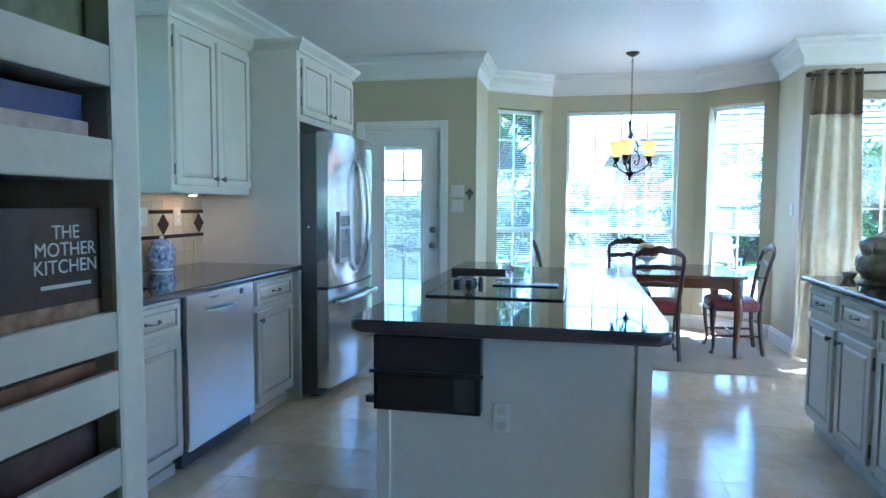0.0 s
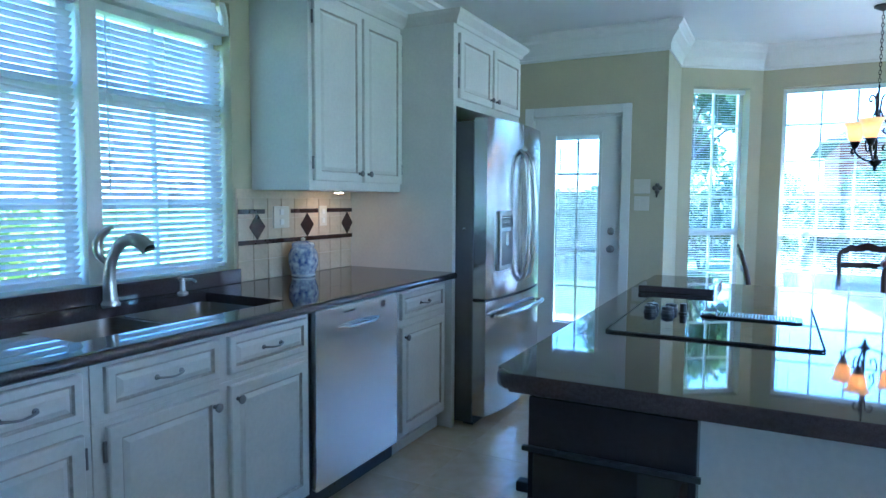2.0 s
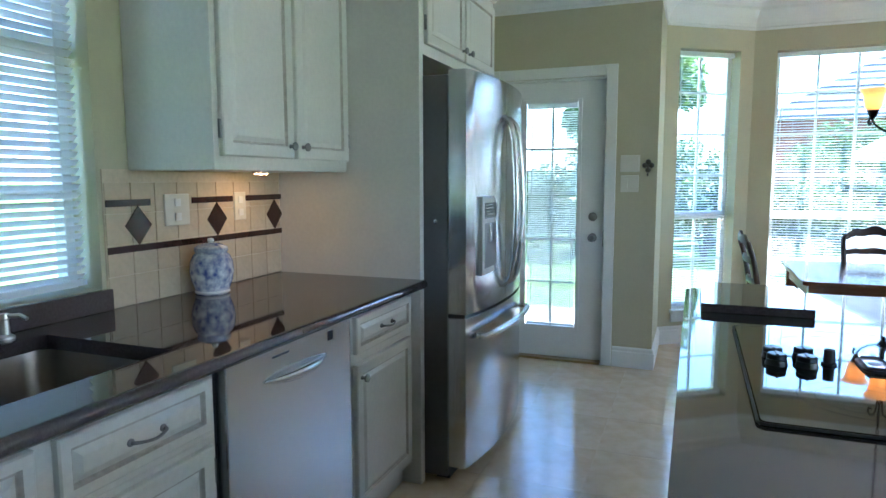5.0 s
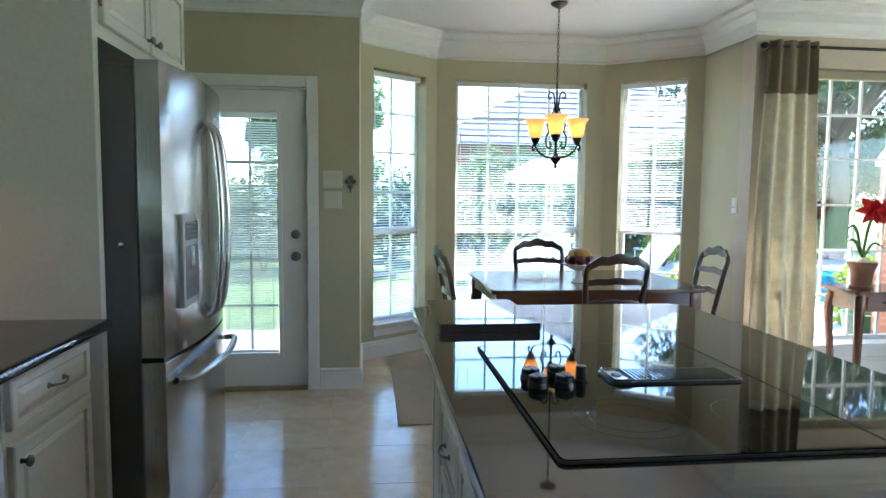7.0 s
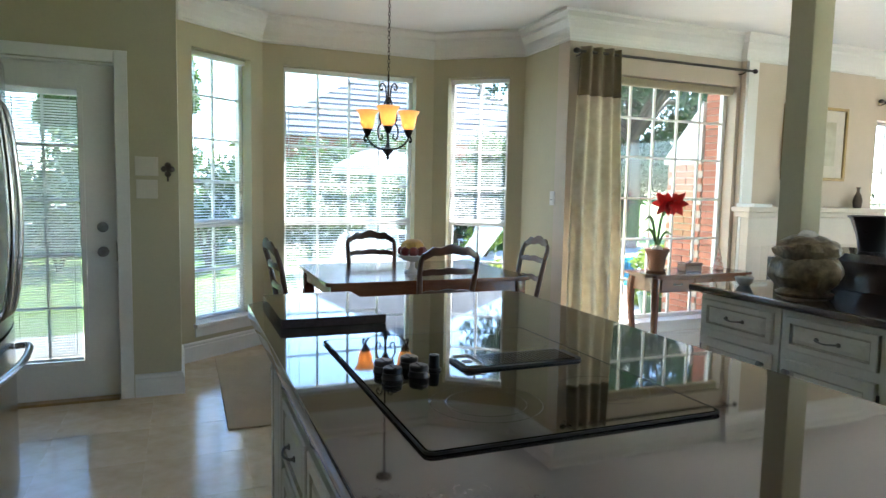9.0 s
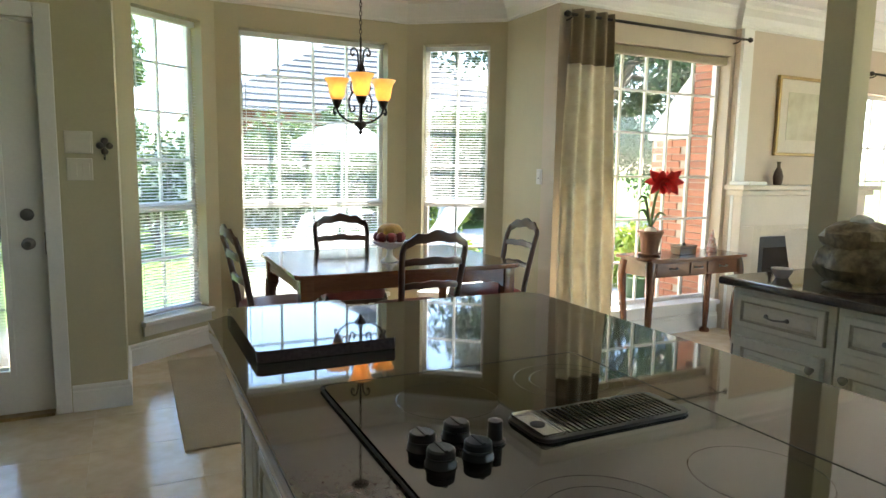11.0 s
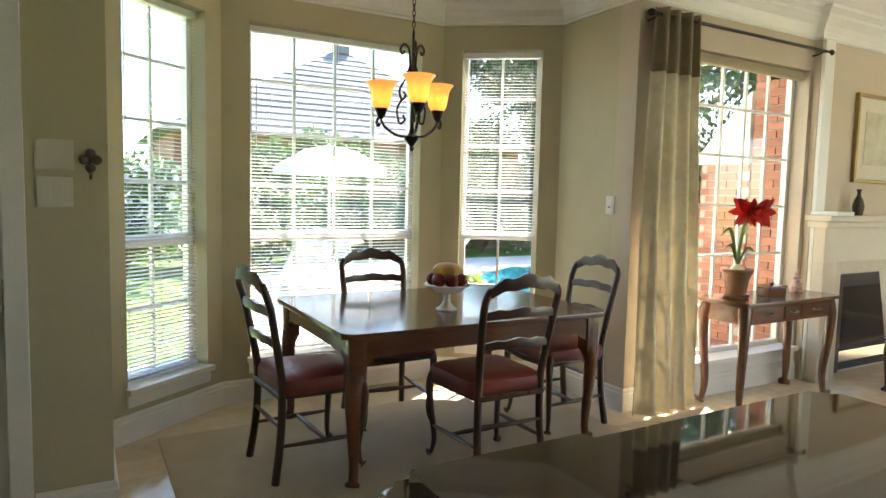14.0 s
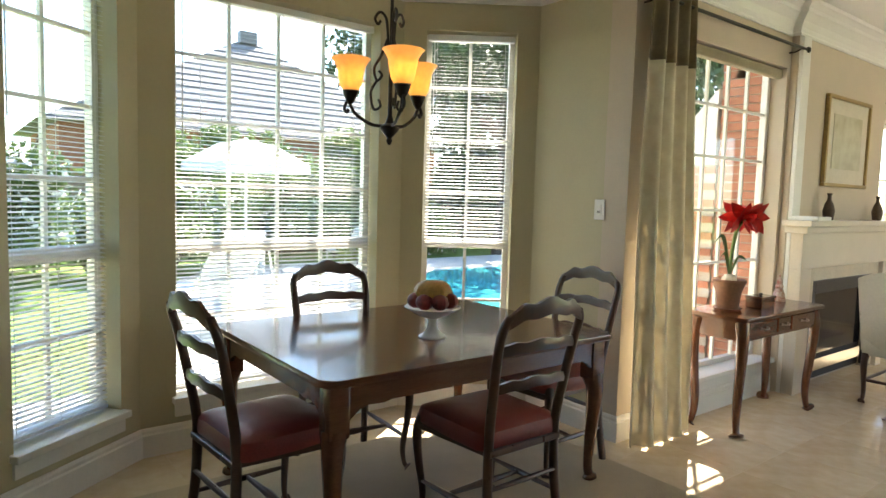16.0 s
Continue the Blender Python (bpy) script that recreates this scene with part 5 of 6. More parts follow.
def drape(z0, z1, rows, spread, material, name, label):
    bm = bmesh.new()
    n, grid = 90, []
    for r in range(rows + 1):
        z = z0 + (z1 - z0) * r / rows
        f = z / 2.46
        row = []
        for i in range(n + 1):
            t_ = i / n
            x = 2.25 + t_ * (0.37 + 0.16 * (1 - f)) - 0.11 * (1 - f) + 0.012 * math.sin(7 * f + 5 * t_) * (1 - f)
            a = 0.030 + 0.012 * (1 - f)
            y = 6.775 + a * math.sin(2 * math.pi * (3.6 * t_ + 0.10 * math.sin(3 * f))) * (0.8 + 0.2 * math.sin(9 * t_)) - 0.02 * (1 - f) * math.sin(math.pi * t_) - 0.07 * max(0.0, 1 - f) ** 1.5 + spread
            row.append(bm.verts.new((x, y, z)))
        grid.append(row)
    for a, b in zip(grid, grid[1:]):
        for i in range(n):
            bm.faces.new((a[i], a[i + 1], b[i + 1], b[i]))
    ob = part(name, bm, material, cn, label, True)
    so = ob.modifiers.new("thickness", "SOLIDIFY")
    so.thickness = 0.003
    return ob


drape(0.02, 2.10, 24, 0, CURTAIN, "drape", "ivory damask cloth")
drape(2.095, 2.47, 6, -0.003, TAUPE, "top_band", "taupe top band")

# console table under the window
co = thing("console_table", "dark cherry console table with cabriole legs", "table", (3.30, 6.635, 0))
KX0, KX1, KY0, KY1, KZ = 2.78, 3.82, 6.44, 6.83, 0.705
part("tabletop", prism(rounded(KX0, KX1, KY0, KY1, 0.03), KZ - 0.022, KZ, bev=0.007), WOOD, co, "", True)
B("apron", WOOD, co, (KX0 + 0.05, KX1 - 0.05), (KY0 + 0.035, KY1 - 0.035), (KZ - 0.145, KZ - 0.0225), 0.006)
for a, b in ((KX0 + 0.10, KX0 + 0.42), (KX0 + 0.44, KX1 - 0.44), (KX1 - 0.42, KX1 - 0.10)):
    d_ = B("drawer_front", WOOD, co, (a, b), (KY0 + 0.026, KY0 + 0.0345), (KZ - 0.125, KZ - 0.04), 0.004)
    pull(d_, ((a + b) / 2, KY0 + 0.0255, KZ - 0.08), (1, 0, 0), (0, -1, 0), 0.07)
for sx, x in ((-1, KX0 + 0.07), (1, KX1 - 0.07)):
    for sy, y in ((-1, KY0 + 0.06), (1, KY1 - 0.06)):
        bm = cabriole(KZ - 0.04, 0.042, (sx, sy), 1.2)
        bmesh.ops.translate(bm, verts=bm.verts, vec=(x, y, 0))
        part("leg", bm, WOOD, co, "", True)

am = thing("potted_amaryllis", "red amaryllis in bloom in a terracotta pot", "plant", (2.99, 6.67, KZ))
AX, AY = 2.99, 6.67
part("saucer", lathe([(0.07, 0), (0.085, 0.015), (0.08, 0.016), (0, 0.008)], 20, at=(AX, AY, KZ + 0.0005)), TERRA, am, "", True)
pot = part("pot", lathe([(0.060, 0.01), (0.075, 0.12), (0.092, 0.16), (0.100, 0.175), (0.096, 0.19), (0.084, 0.175), (0, 0.165)], 24, at=(AX, AY, KZ)), TERRA, am, "weathered terracotta pot", True)
part("bulb", lumpy((AX, AY, KZ + 0.18), (0.045, 0.045), 0.04, 0.05, 2, 16, 10), PAPER, am, "", True)
part("stem", tube(curve_pts([(AX, AY, KZ + 0.20), (AX + 0.012, AY, KZ + 0.34), (AX + 0.035, AY - 0.01, KZ + 0.48), (AX + 0.075, AY - 0.03, KZ + 0.55)], 6), 0.011, 10), STEM, am, "", True)


def blade(p0, p1, p2, w, bm=None):
    bm = bm or bmesh.new()
    pts = curve_pts([p0, p1, p2], 6)
    prev = None
    for i, p in enumerate(pts):
        t_ = i / (len(pts) - 1)
        h = w * math.sin(math.pi * (0.12 + 0.86 * t_)) / 2
        d = (pts[min(i + 1, len(pts) - 1)] - pts[max(0, i - 1)]).normalized()
        s = d.cross(Vector((0.3, 1, 0.5))).normalized()
        nrm = s.cross(d).normalized()
        cur = [bm.verts.new(p - s * h), bm.verts.new(p + nrm * h * 0.35), bm.verts.new(p + s * h)]
        if prev:
            bm.faces.new((prev[0], prev[1], cur[1], cur[0]))
            bm.faces.new((prev[1], prev[2], cur[2], cur[1]))
        prev = cur
    return bm


for dx, dz, dy in ((-0.19, 0.12, -0.03), (-0.13, 0.20, 0.04), (0.12, 0.10, -0.04)):
    part("leaf", blade((AX, AY, KZ + 0.20), (AX + dx * 0.45, AY + dy * 0.5, KZ + 0.20 + dz * 1.2), (AX + dx, AY + dy, KZ + 0.20 + dz), 0.024), STEM, am, "", True)
for ang in (-165, -85, 10, 80):
    c = Vector((AX + 0.08, AY - 0.03, KZ + 0.57))
    o = Vector((math.cos(radians(ang)), math.sin(radians(ang)), -0.12)).normalized()
    s = o.cross(Vector((0, 0, 1))).normalized()
    u = s.cross(o)
    fl_ = bmesh.new()
    for k in range(6):
        a = 2 * math.pi * k / 6
        w = s * math.cos(a) + u * math.sin(a)
        blade(c + o * 0.01, c + o * 0.065 + w * 0.04, c + o * 0.105 + w * 0.105, 0.074, fl_)
    part("blossom", fl_, RED, am, "", True)
bx = thing("trinket_box", "small reddish wooden box on the console", "box", (3.310, 6.62, KZ))
B("body", WOOD, bx, (3.210, 3.380), (6.57, 6.67), (KZ + 0.001, KZ + 0.055), 0.004)
B("lid", WOOD, bx, (3.205, 3.385), (6.565, 6.675), (KZ + 0.056, KZ + 0.074), 0.005)
part("lid_knob", lumpy((3.295, 6.62, KZ + 0.082), (0.014, 0.012), 0.009, 0.1, 2, 10, 6), BLACK, bx)
fg = part("figurine", lathe([(0.042, 0), (0.045, 0.01), (0.035, 0.05), (0.022, 0.085), (0.028, 0.10), (0.014, 0.115), (0.016, 0.135), (0.010, 0.15), (0.004, 0.175), (0, 0.18)], 18, at=(3.67, 6.68, KZ + 0.001)), mat("coral_porcelain", (0.45, 0.13, 0.09), 0.35, scale=30, bump=0, color2=(0.65, 0.55, 0.48)), None, "", True)
tagged(fg, "small coral and white porcelain figurine on the console", "figurine")

# ---- living room: chimney breast, mantel, chair ----
tagged(part("chimney_breast", box((3.98, 5.66), (6.80, 6.849), (0, ZC - 0.002), 0.004), LIVING), "cream painted chimney breast", "wall", kind="structure")
sweep("crown_moulding", [(3.97, WY), (3.98, 6.80), (5.66, 6.80), (5.66, WY), (7.59, WY)], crown, TRIM, "white painted crown moulding")
tagged(part("pilaster", box((3.985, 4.105), (6.77, 6.799), (0.0, ZC - 0.225), 0.004), TRIM), "white pilaster at the edge of the chimney breast", "trim", kind="structure")
tagged(part("pilaster_cap", box((3.925, 4.135), (6.57, 6.7695), (1.2455, 1.275), 0.006), TRIM), "white cap block on the pilaster beside the mantel", "trim", kind="structure")
fp = thing("fireplace", "white mantelpiece with marble surround and black firebox", "fireplace", (4.72, 6.6, 0))
B("mantel_shelf", MANTEL, fp, (3.90, 5.76), (6.60, 6.799), (1.205, 1.245), 0.008)
B("bed_mould", MANTEL, fp, (3.94, 5.72), (6.64, 6.799), (1.155, 1.2048), 0.012)
B("frieze", MANTEL, fp, (3.99, 5.67), (6.685, 6.799), (0.90, 1.1548), 0.004)
B("jamb", MANTEL, fp, (3.99, 4.16), (6.685, 6.7995), (0.0, 0.8998), 0.004)
B("jamb", MANTEL, fp, (5.55, 5.67), (6.685, 6.7995), (0.0, 0.8998), 0.004)
for a, b, c, d in ((4.161, 4.29, 0, 0.899), (5.43, 5.549, 0, 0.899), (4.291, 5.429, 0.80, 0.899)):
    B("surround", STONE, fp, (a, b), (6.72, 6.799), (c, d), 0.002)
B("firebox", FIREBLACK, fp, (4.291, 5.429), (6.785, 6.7995), (0.02, 0.798))
for x in ((4.295, 4.345), (5.375, 5.425)):
    B("screen_frame", BLACK, fp, x, (6.722, 6.758), (0.03, 0.795), 0.003)
B("screen_frame", BLACK, fp, (4.346, 5.374), (6.722, 6.758), (0.70, 0.795), 0.003)
B("door_glass", FIREGLASS, fp, (4.346, 5.374), (6.765, 6.775), (0.22, 0.699))
B("louvre", STEELH, fp, (4.346, 5.374), (6.74, 6.77), (0.10, 0.19), 0.003)
pc = thing("framed_picture", "faded landscape picture in a gilt frame over the mantel", "picture", (4.7, 6.79, 1.50))
for a, b, c, d in ((4.46, 5.28, 1.50, 1.528), (4.46, 5.28, 2.157, 2.185), (4.46, 4.488, 1.529, 2.156), (5.252, 5.28, 1.529, 2.156)):
    B("frame", GILT, pc, (a, b), (6.765, 6.799), (c, d), 0.006)
B("mount", UPHOLSTERY, pc, (4.489, 5.251), (6.785, 6.798), (1.529, 2.161))
B("canvas", PAINTING, pc, (4.60, 5.14), (6.781, 6.7845), (1.64, 2.05))
for x, h in ((4.46, 0.20), (5.42, 0.20)):
    vz = thing("mantel_vase", "slender dark vase on the mantel shelf", "vase", (x, 6.72, 1.245), "vases on the mantel")
    part("vase", lathe([(0.03, 0), (0.034, 0.01), (0.042, 0.07), (0.03, 0.12), (0.014, 0.15), (0.013, 0.18), (0.02, h), (0.0, h - 0.004)], 18, at=(x, 6.72, 1.2455)), BARK, vz, "", True)

ac = thing("armchair", "cream upholstered armchair with dark curved wooden legs", "armchair", (4.17, 6.05, 0))
bm = bmesh.new()
n, cols = 20, []
for i in range(n + 1):
    t_ = -1 + 2 * i / n
    y = 6.05 + 0.30 * t_
    hz = 0.93 - 0.06 * abs(t_) ** 3
    row = []
    for z in (0.36, 0.5, 0.7, hz - 0.03, hz):
        rec = (z - 0.36) * 0.30
        wrap = 0.05 * t_ * t_
        row.append((3.95 - rec + wrap, y, z))
    cols.append([bm.verts.new(p) for p in row] + [bm.verts.new((p[0] + 0.09, p[1], p[2])) for p in row[::-1]])
for a, b in zip(cols, cols[1:]):
    for k in range(10):
        bm.faces.new((a[k], a[(k + 1) % 10], b[(k + 1) % 10], b[k]))
bm.faces.new(cols[0])
bm.faces.new(cols[-1])
part("backrest", bm, UPHOLSTERY, ac, "", True)
part("seat", box((3.96, 4.52), (5.76, 6.34), (0.33, 0.45), 0.03), UPHOLSTERY, ac, "", True)
for x, y in ((3.98, 5.79), (3.98, 6.31), (4.48, 5.79), (4.48, 6.31)):
    bm = cabriole(0.34, 0.026, (-1 if x < 4.15 else 1, 0))
    bmesh.ops.translate(bm, verts=bm.verts, vec=(x, y, 0))
    part("leg", bm, CHAIRWOOD, ac, "", True)
for y in (5.77, 6.33):
    part("arm", tube(curve_pts([(3.92, y, 0.62), (4.07, y, 0.66), (4.32, y, 0.655), (4.40, y, 0.60), (4.36, y, 0.45)], 5), 0.019, 10), CHAIRWOOD, ac, "", True)
for a, b in (((3.98, 5.79, 0.16), (3.98, 6.31, 0.16)), ((3.98, 6.31, 0.16), (4.48, 6.31, 0.16)), ((3.98, 5.79, 0.16), (4.48, 5.79, 0.16))):
    part("stretcher", tube([a, b], 0.011, 8), CHAIRWOOD, ac, "", True)
ac.location = (4.46, 6.08, 0)
r5 = thing("curtain_rod", "dark iron curtain rod over the living room window", "curtain rod", (6.3, 6.78, 2.26))
part("rod", tube([(5.75, 6.775, 2.29), (7.1, 6.775, 2.29)], 0.011, 10), IRON, r5, "", True)
part("finial", lumpy((5.73, 6.775, 2.29), (0.03, 0.022), 0.022, 0.0, 1, 14, 10), IRON, r5, "", True)
for x in (5.80, 7.05):
    part("bracket", tube([(x, 6.775, 2.278), (x, 6.81, 2.265), (x, WY - 0.001, 2.265)], 0.006, 8), IRON, r5)
rg2 = thing("rug", "muted grey-rose rug in the living room", "rug", (5.3, 4.9, 0))
B("carpet", mat("rose_wool", (0.30, 0.22, 0.20), 0.95, scale=6, fine=300, bump=0.6, bump_scale=400, vary=0.2), rg2, (3.95, 6.9), (3.6, 6.12), (0.0005, 0.010), 0.004)
sd_ = part("smoke_detector", lathe([(0.0, -0.035), (0.05, -0.033), (0.062, -0.012), (0.065, 0)], 20, at=(4.6, 5.2, ZC - 0.001)), PORCELAIN, None, "", True)
tagged(sd_, "round white smoke detector on the ceiling", "smoke detector")


# ---- garden ----
def slab(name, outline, z, material, label, category):
    return tagged(part(name, prism(outline, z - 0.3, z), material), label, category, kind="structure")


GZ = -0.16
POOL = [(4.4, 11.6), (5.2, 10.7), (7.5, 10.9), (10.5, 12.6), (10.3, 15.2), (7.2, 15.3), (5.0, 13.6)]
gr_ = bmesh.new()
gr_.faces.new([gr_.verts.new((x, y, GZ - 0.03)) for x, y in ((-400, -400), (400, -400), (400, 600), (-400, 600))])
tagged(part("ground", gr_, GRASS), "mown green lawn", "ground", kind="structure")
slab("pavement", [(-2.4, 7.0), (9.5, 7.0), (13, 10), (13, 17.5), (3.2, 17.0), (1.2, 14.2), (0.9, 11.2), (0.2, 9.9), (-2.4, 9.6)], GZ, CONCRETE, "pale concrete patio", "patio")
# added out of view in place of lawn, so the bounced light isn't green
slab("pavement", [(-2.9, -9), (13, -9), (13, 6.9), (-2.9, 6.9)], GZ, CONCRETE, "pale concrete terrace round the house", "patio")
slab("water", POOL, GZ + 0.012, WATER, "turquoise swimming pool water", "pool")
cp = [(x, y, GZ + 0.01) for x, y in POOL + POOL[:1]]
tagged(part("pool_coping", tube(cp, 0.11, 8, flat=0.35), STONE), "pale stone edge of the pool", "pool", kind="structure")
rng = np.random.default_rng(7)


def leaves(name, centres, radii, count, size, material, parent, label=""):
    """Many small leaves in clumps."""
    n = len(centres)
    pick = rng.integers(0, n, count)
    d = rng.normal(size=(count, 3))
    d /= np.linalg.norm(d, axis=1)[:, None]
    r = rng.random(count) ** 0.45
    c = np.array(centres)[pick] + d * r[:, None] * np.array(radii)[pick][:, None]
    a = rng.normal(size=(count, 3))
    a /= np.linalg.norm(a, axis=1)[:, None]
    b = np.cross(a, rng.normal(size=(count, 3)))
    b /= np.linalg.norm(b, axis=1)[:, None]
    s = size * (0.6 + 0.8 * rng.random(count))[:, None]
    v = np.stack([c - a * s, c + b * s * 0.45, c + a * s, c - b * s * 0.45], axis=1).reshape(-1, 3)
    base = np.array(BASE.get(parent.name, Vector()) if parent else (0, 0, 0))
    me = bpy.data.meshes.new(name)
    me.from_pydata((v - base).tolist(), [], np.arange(4 * count).reshape(-1, 4).tolist())
    me.materials.append(material)
    ob = new(name, me)
    if parent:
        ob.parent = parent
    if label:
        ob["label"] = label
    return ob


def shrub(at, r, h, material, count, size, label, blossom=0, name="shrub"):
    t = thing(name, label, "shrub", (at[0], at[1], GZ))
    cs, rs = [], []
    for k in range(14):
        a, q = rng.random() * 6.28, rng.random() ** 0.5
        cs.append((at[0] + r * 0.7 * q * math.cos(a), at[1] + r * 0.7 * q * math.sin(a), GZ + h * (0.25 + 0.6 * rng.random() * (1 - 0.4 * q))))
        rs.append(r * (0.28 + 0.2 * rng.random()))
    leaves("foliage", cs, rs, count, size, material, t)
    if blossom:
        leaves("blossoms", cs, [q * 1.05 for q in rs], blossom, size * 1.1, BLOSSOM, t, "white blossoms")
    for k in range(5):
        a = rng.random() * 6.28
        part("branch", tube([(at[0], at[1], GZ - 0.05), (at[0] + 0.3 * r * math.cos(a), at[1] + 0.3 * r * math.sin(a), GZ + h * 0.4), (at[0] + 0.5 * r * math.cos(a), at[1] + 0.5 * r * math.sin(a), GZ + h * 0.75)], [0.03, 0.02, 0.008], 6), BARK, t)
    return t


def tree(at, h, r, material, count, label, size=0.11, trunk=0.22):
    t = thing("tree", label, "tree", (at[0], at[1], GZ))
    part("trunk", tube(curve_pts([(at[0], at[1], GZ - 0.1), (at[0] + 0.1, at[1], GZ + h * 0.25), (at[0] - 0.1, at[1] + 0.1, GZ + h * 0.55)], 5), [trunk * (1.2 - 0.06 * i) for i in range(11)], 12), BARK, t, "", True)
    cs, rs = [], []
    for k in range(26):
        a, q = rng.random() * 6.28, rng.random() ** 0.5
        c = (at[0] + r * q * math.cos(a), at[1] + r * q * math.sin(a), GZ + h * (0.48 + 0.5 * rng.random() * (1 - 0.35 * q)))
        cs.append(c)
        rs.append(r * (0.2 + 0.14 * rng.random()))
        if k < 8:
            mid = (at[0] + (c[0] - at[0]) * 0.4, at[1] + (c[1] - at[1]) * 0.4, GZ + h * 0.5)
            part("limb", tube([(at[0], at[1], GZ + h * 0.36), mid, c], [trunk * 0.55, trunk * 0.35, trunk * 0.12], 8), BARK, t, "", True)
    leaves("crown", cs, rs, count, size, material, t)
    return t


for at, r, h, m_, b in (((2.4, 16.6), 1.3, 1.9, LEAF, 700), ((1.2, 16.9), 1.2, 1.7, LEAF, 700), ((4.3, 17.9), 1.5, 2.4, LEAF, 300), ((6.6, 18.3), 1.5, 2.2, LEAF2, 150), ((0.0, 17.6), 1.1, 1.5, LEAF, 500), ((-1.2, 15.8), 1.2, 2.6, LEAF, 900), ((-0.2, 15.0), 1.0, 2.9, LEAF, 1000), ((-2.6, 15.0), 1.4, 2.6, LEAF, 500), ((8.6, 18.4), 1.5, 2.0, LEAF, 100), ((-4.5, 14.5), 1.6, 2.4, LEAF, 300)):
    shrub(at, r, h, m_, 5200, 0.06, "leafy garden shrub with small white blossoms", b)
for at, r, h in (((6.0, 9.9), 0.55, 0.9), ((7.0, 9.7), 0.7, 1.25), ((8.0, 10.0), 0.7, 1.1), ((5.3, 9.3), 0.35, 0.55), ((8.9, 10.6), 0.7, 1.5)):
    shrub(at, r, h, LIME, 2200, 0.055, "bright green leafy shrub beside the brick wall")
for at, h in (((3.0, 21.0), 3.6), ((5.0, 21.4), 4.0), ((7.0, 21.0), 3.7), ((9.0, 21.6), 4.2), ((11.2, 21.2), 3.8)):
    shrub(at, 1.7, h, LEAF, 6500, 0.09, "tall leafy hedge shrub behind the fence")
shrub((5.9, 15.9), 0.5, 0.8, LIME, 1500, 0.05, "yellow-green shrub beyond the pool")
shrub((3.6, 10.9), 0.28, 0.55, LIME, 700, 0.05, "small spiky plant at the pool's edge")
tree((11.2, 17.5), 8.5, 3.8, LEAF2, 20000, "large dark oak tree beyond the pool", 0.10)
tree((14.5, 22.0), 7.5, 3.0, LEAF2, 16000, "dark oak tree behind the fence", 0.11)
tree((15.5, 14.5), 8.0, 3.4, LEAF2, 16000, "large dark oak tree beside the garden", 0.11)
for at, r, h in (((12.0, 18.6), 2.0, 4.4), ((14.6, 17.4), 2.2, 4.8), ((17.2, 17.0), 2.2, 4.2)):
    shrub(at, r, h, LEAF2, 9000, 0.085, "tall dark evergreen shrub beyond the pool")
tree((-2.3, 18.5), 5.4, 2.0, LEAF, 12000, "green garden tree at the edge of the lawn", 0.10, 0.14)

# fence boards
fe = thing("garden_fence", "weathered wooden board fence round the garden", "fence", (2, 19.5, GZ))
bm = box((-0.068, 0.068), (-0.01, 0.01), (0, 1.75), 0.0)
bme = bpy.data.meshes.new("board")
bm.to_mesh(bme)
bm.free()
bme.materials.append(FENCE)
for k in range(150):
    shared("board", bme, fe, Matrix.Translation((-10 + 0.142 * k, 0.01 * (k % 2), 0)))
for z in (0.4, 1.4):
    B("rail", FENCE, fe, (-8.1, 13.3), (19.53, 19.57), (GZ + z, GZ + z + 0.09))
for k in range(60):
    shared("board", bme, fe, Matrix.Translation((-10.1, -0.1 - 0.142 * k, 0)) @ Matrix.Rotation(radians(90), 4, "Z"))

# umbrella with table and loungers
um = thing("patio_umbrella", "large white patio umbrella on a pole", "umbrella", (2.75, 13.9, GZ))
UX, UY = 2.75, 13.9
part("pole", tube([(UX, UY, GZ), (UX, UY, 2.12)], 0.022, 10), PORCELAIN, um)
part("base", lathe([(0.25, 0), (0.25, 0.05), (0.06, 0.09), (0.04, 0.2), (0, 0.21)], 20, at=(UX, UY, GZ)), CONCRETE, um)
bm = bmesh.new()
apex = bm.verts.new((UX, UY, 2.10))
r1 = [bm.verts.new((UX + 0.45 * math.cos(a), UY + 0.45 * math.sin(a), 2.0)) for a in (math.pi * k / 4 + 0.2 for k in range(8))]
r2 = [bm.verts.new((UX + 0.92 * math.cos(a), UY + 0.92 * math.sin(a), 1.74)) for a in (math.pi * k / 4 + 0.2 for k in range(8))]
r3 = [bm.verts.new((UX + 0.93 * math.cos(a), UY + 0.93 * math.sin(a), 1.62)) for a in (math.pi * k / 4 + 0.2 for k in range(8))]
for k in range(8):
    j = (k + 1) % 8
    bm.faces.new((apex, r1[k], r1[j]))
    bm.faces.new((r1[k], r2[k], r2[j], r1[j]))
    bm.faces.new((r2[k], r3[k], r3[j], r2[j]))
cv = part("canopy", bm, CANVAS, um, "white canvas canopy with its backlit shade in the colour")
so = cv.modifiers.new("thickness", "SOLIDIFY")
so.thickness = 0.006
for k in range(8):
    a = math.pi * k / 4 + 0.2
    part("rib", tube([(UX, UY, 2.06), (UX + 0.90 * math.cos(a), UY + 0.90 * math.sin(a), 1.73)], 0.008, 6), PORCELAIN, um)
gt = thing("patio_table", "round white patio table under the umbrella", "table", (2.75, 13.9, GZ))
part("tabletop", lathe([(0.03, 0.70), (0.55, 0.70), (0.56, 0.72), (0.55, 0.735), (0.03, 0.735)], 28, at=(UX, UY, GZ)), PORCELAIN, gt)
for k in range(4):
    a = math.pi * k / 2
    part("leg", tube([(UX + 0.35 * math.cos(a), UY + 0.35 * math.sin(a), GZ + 0.7), (UX + 0.45 * math.cos(a), UY + 0.45 * math.sin(a), GZ)], 0.018, 8), PORCELAIN, gt)


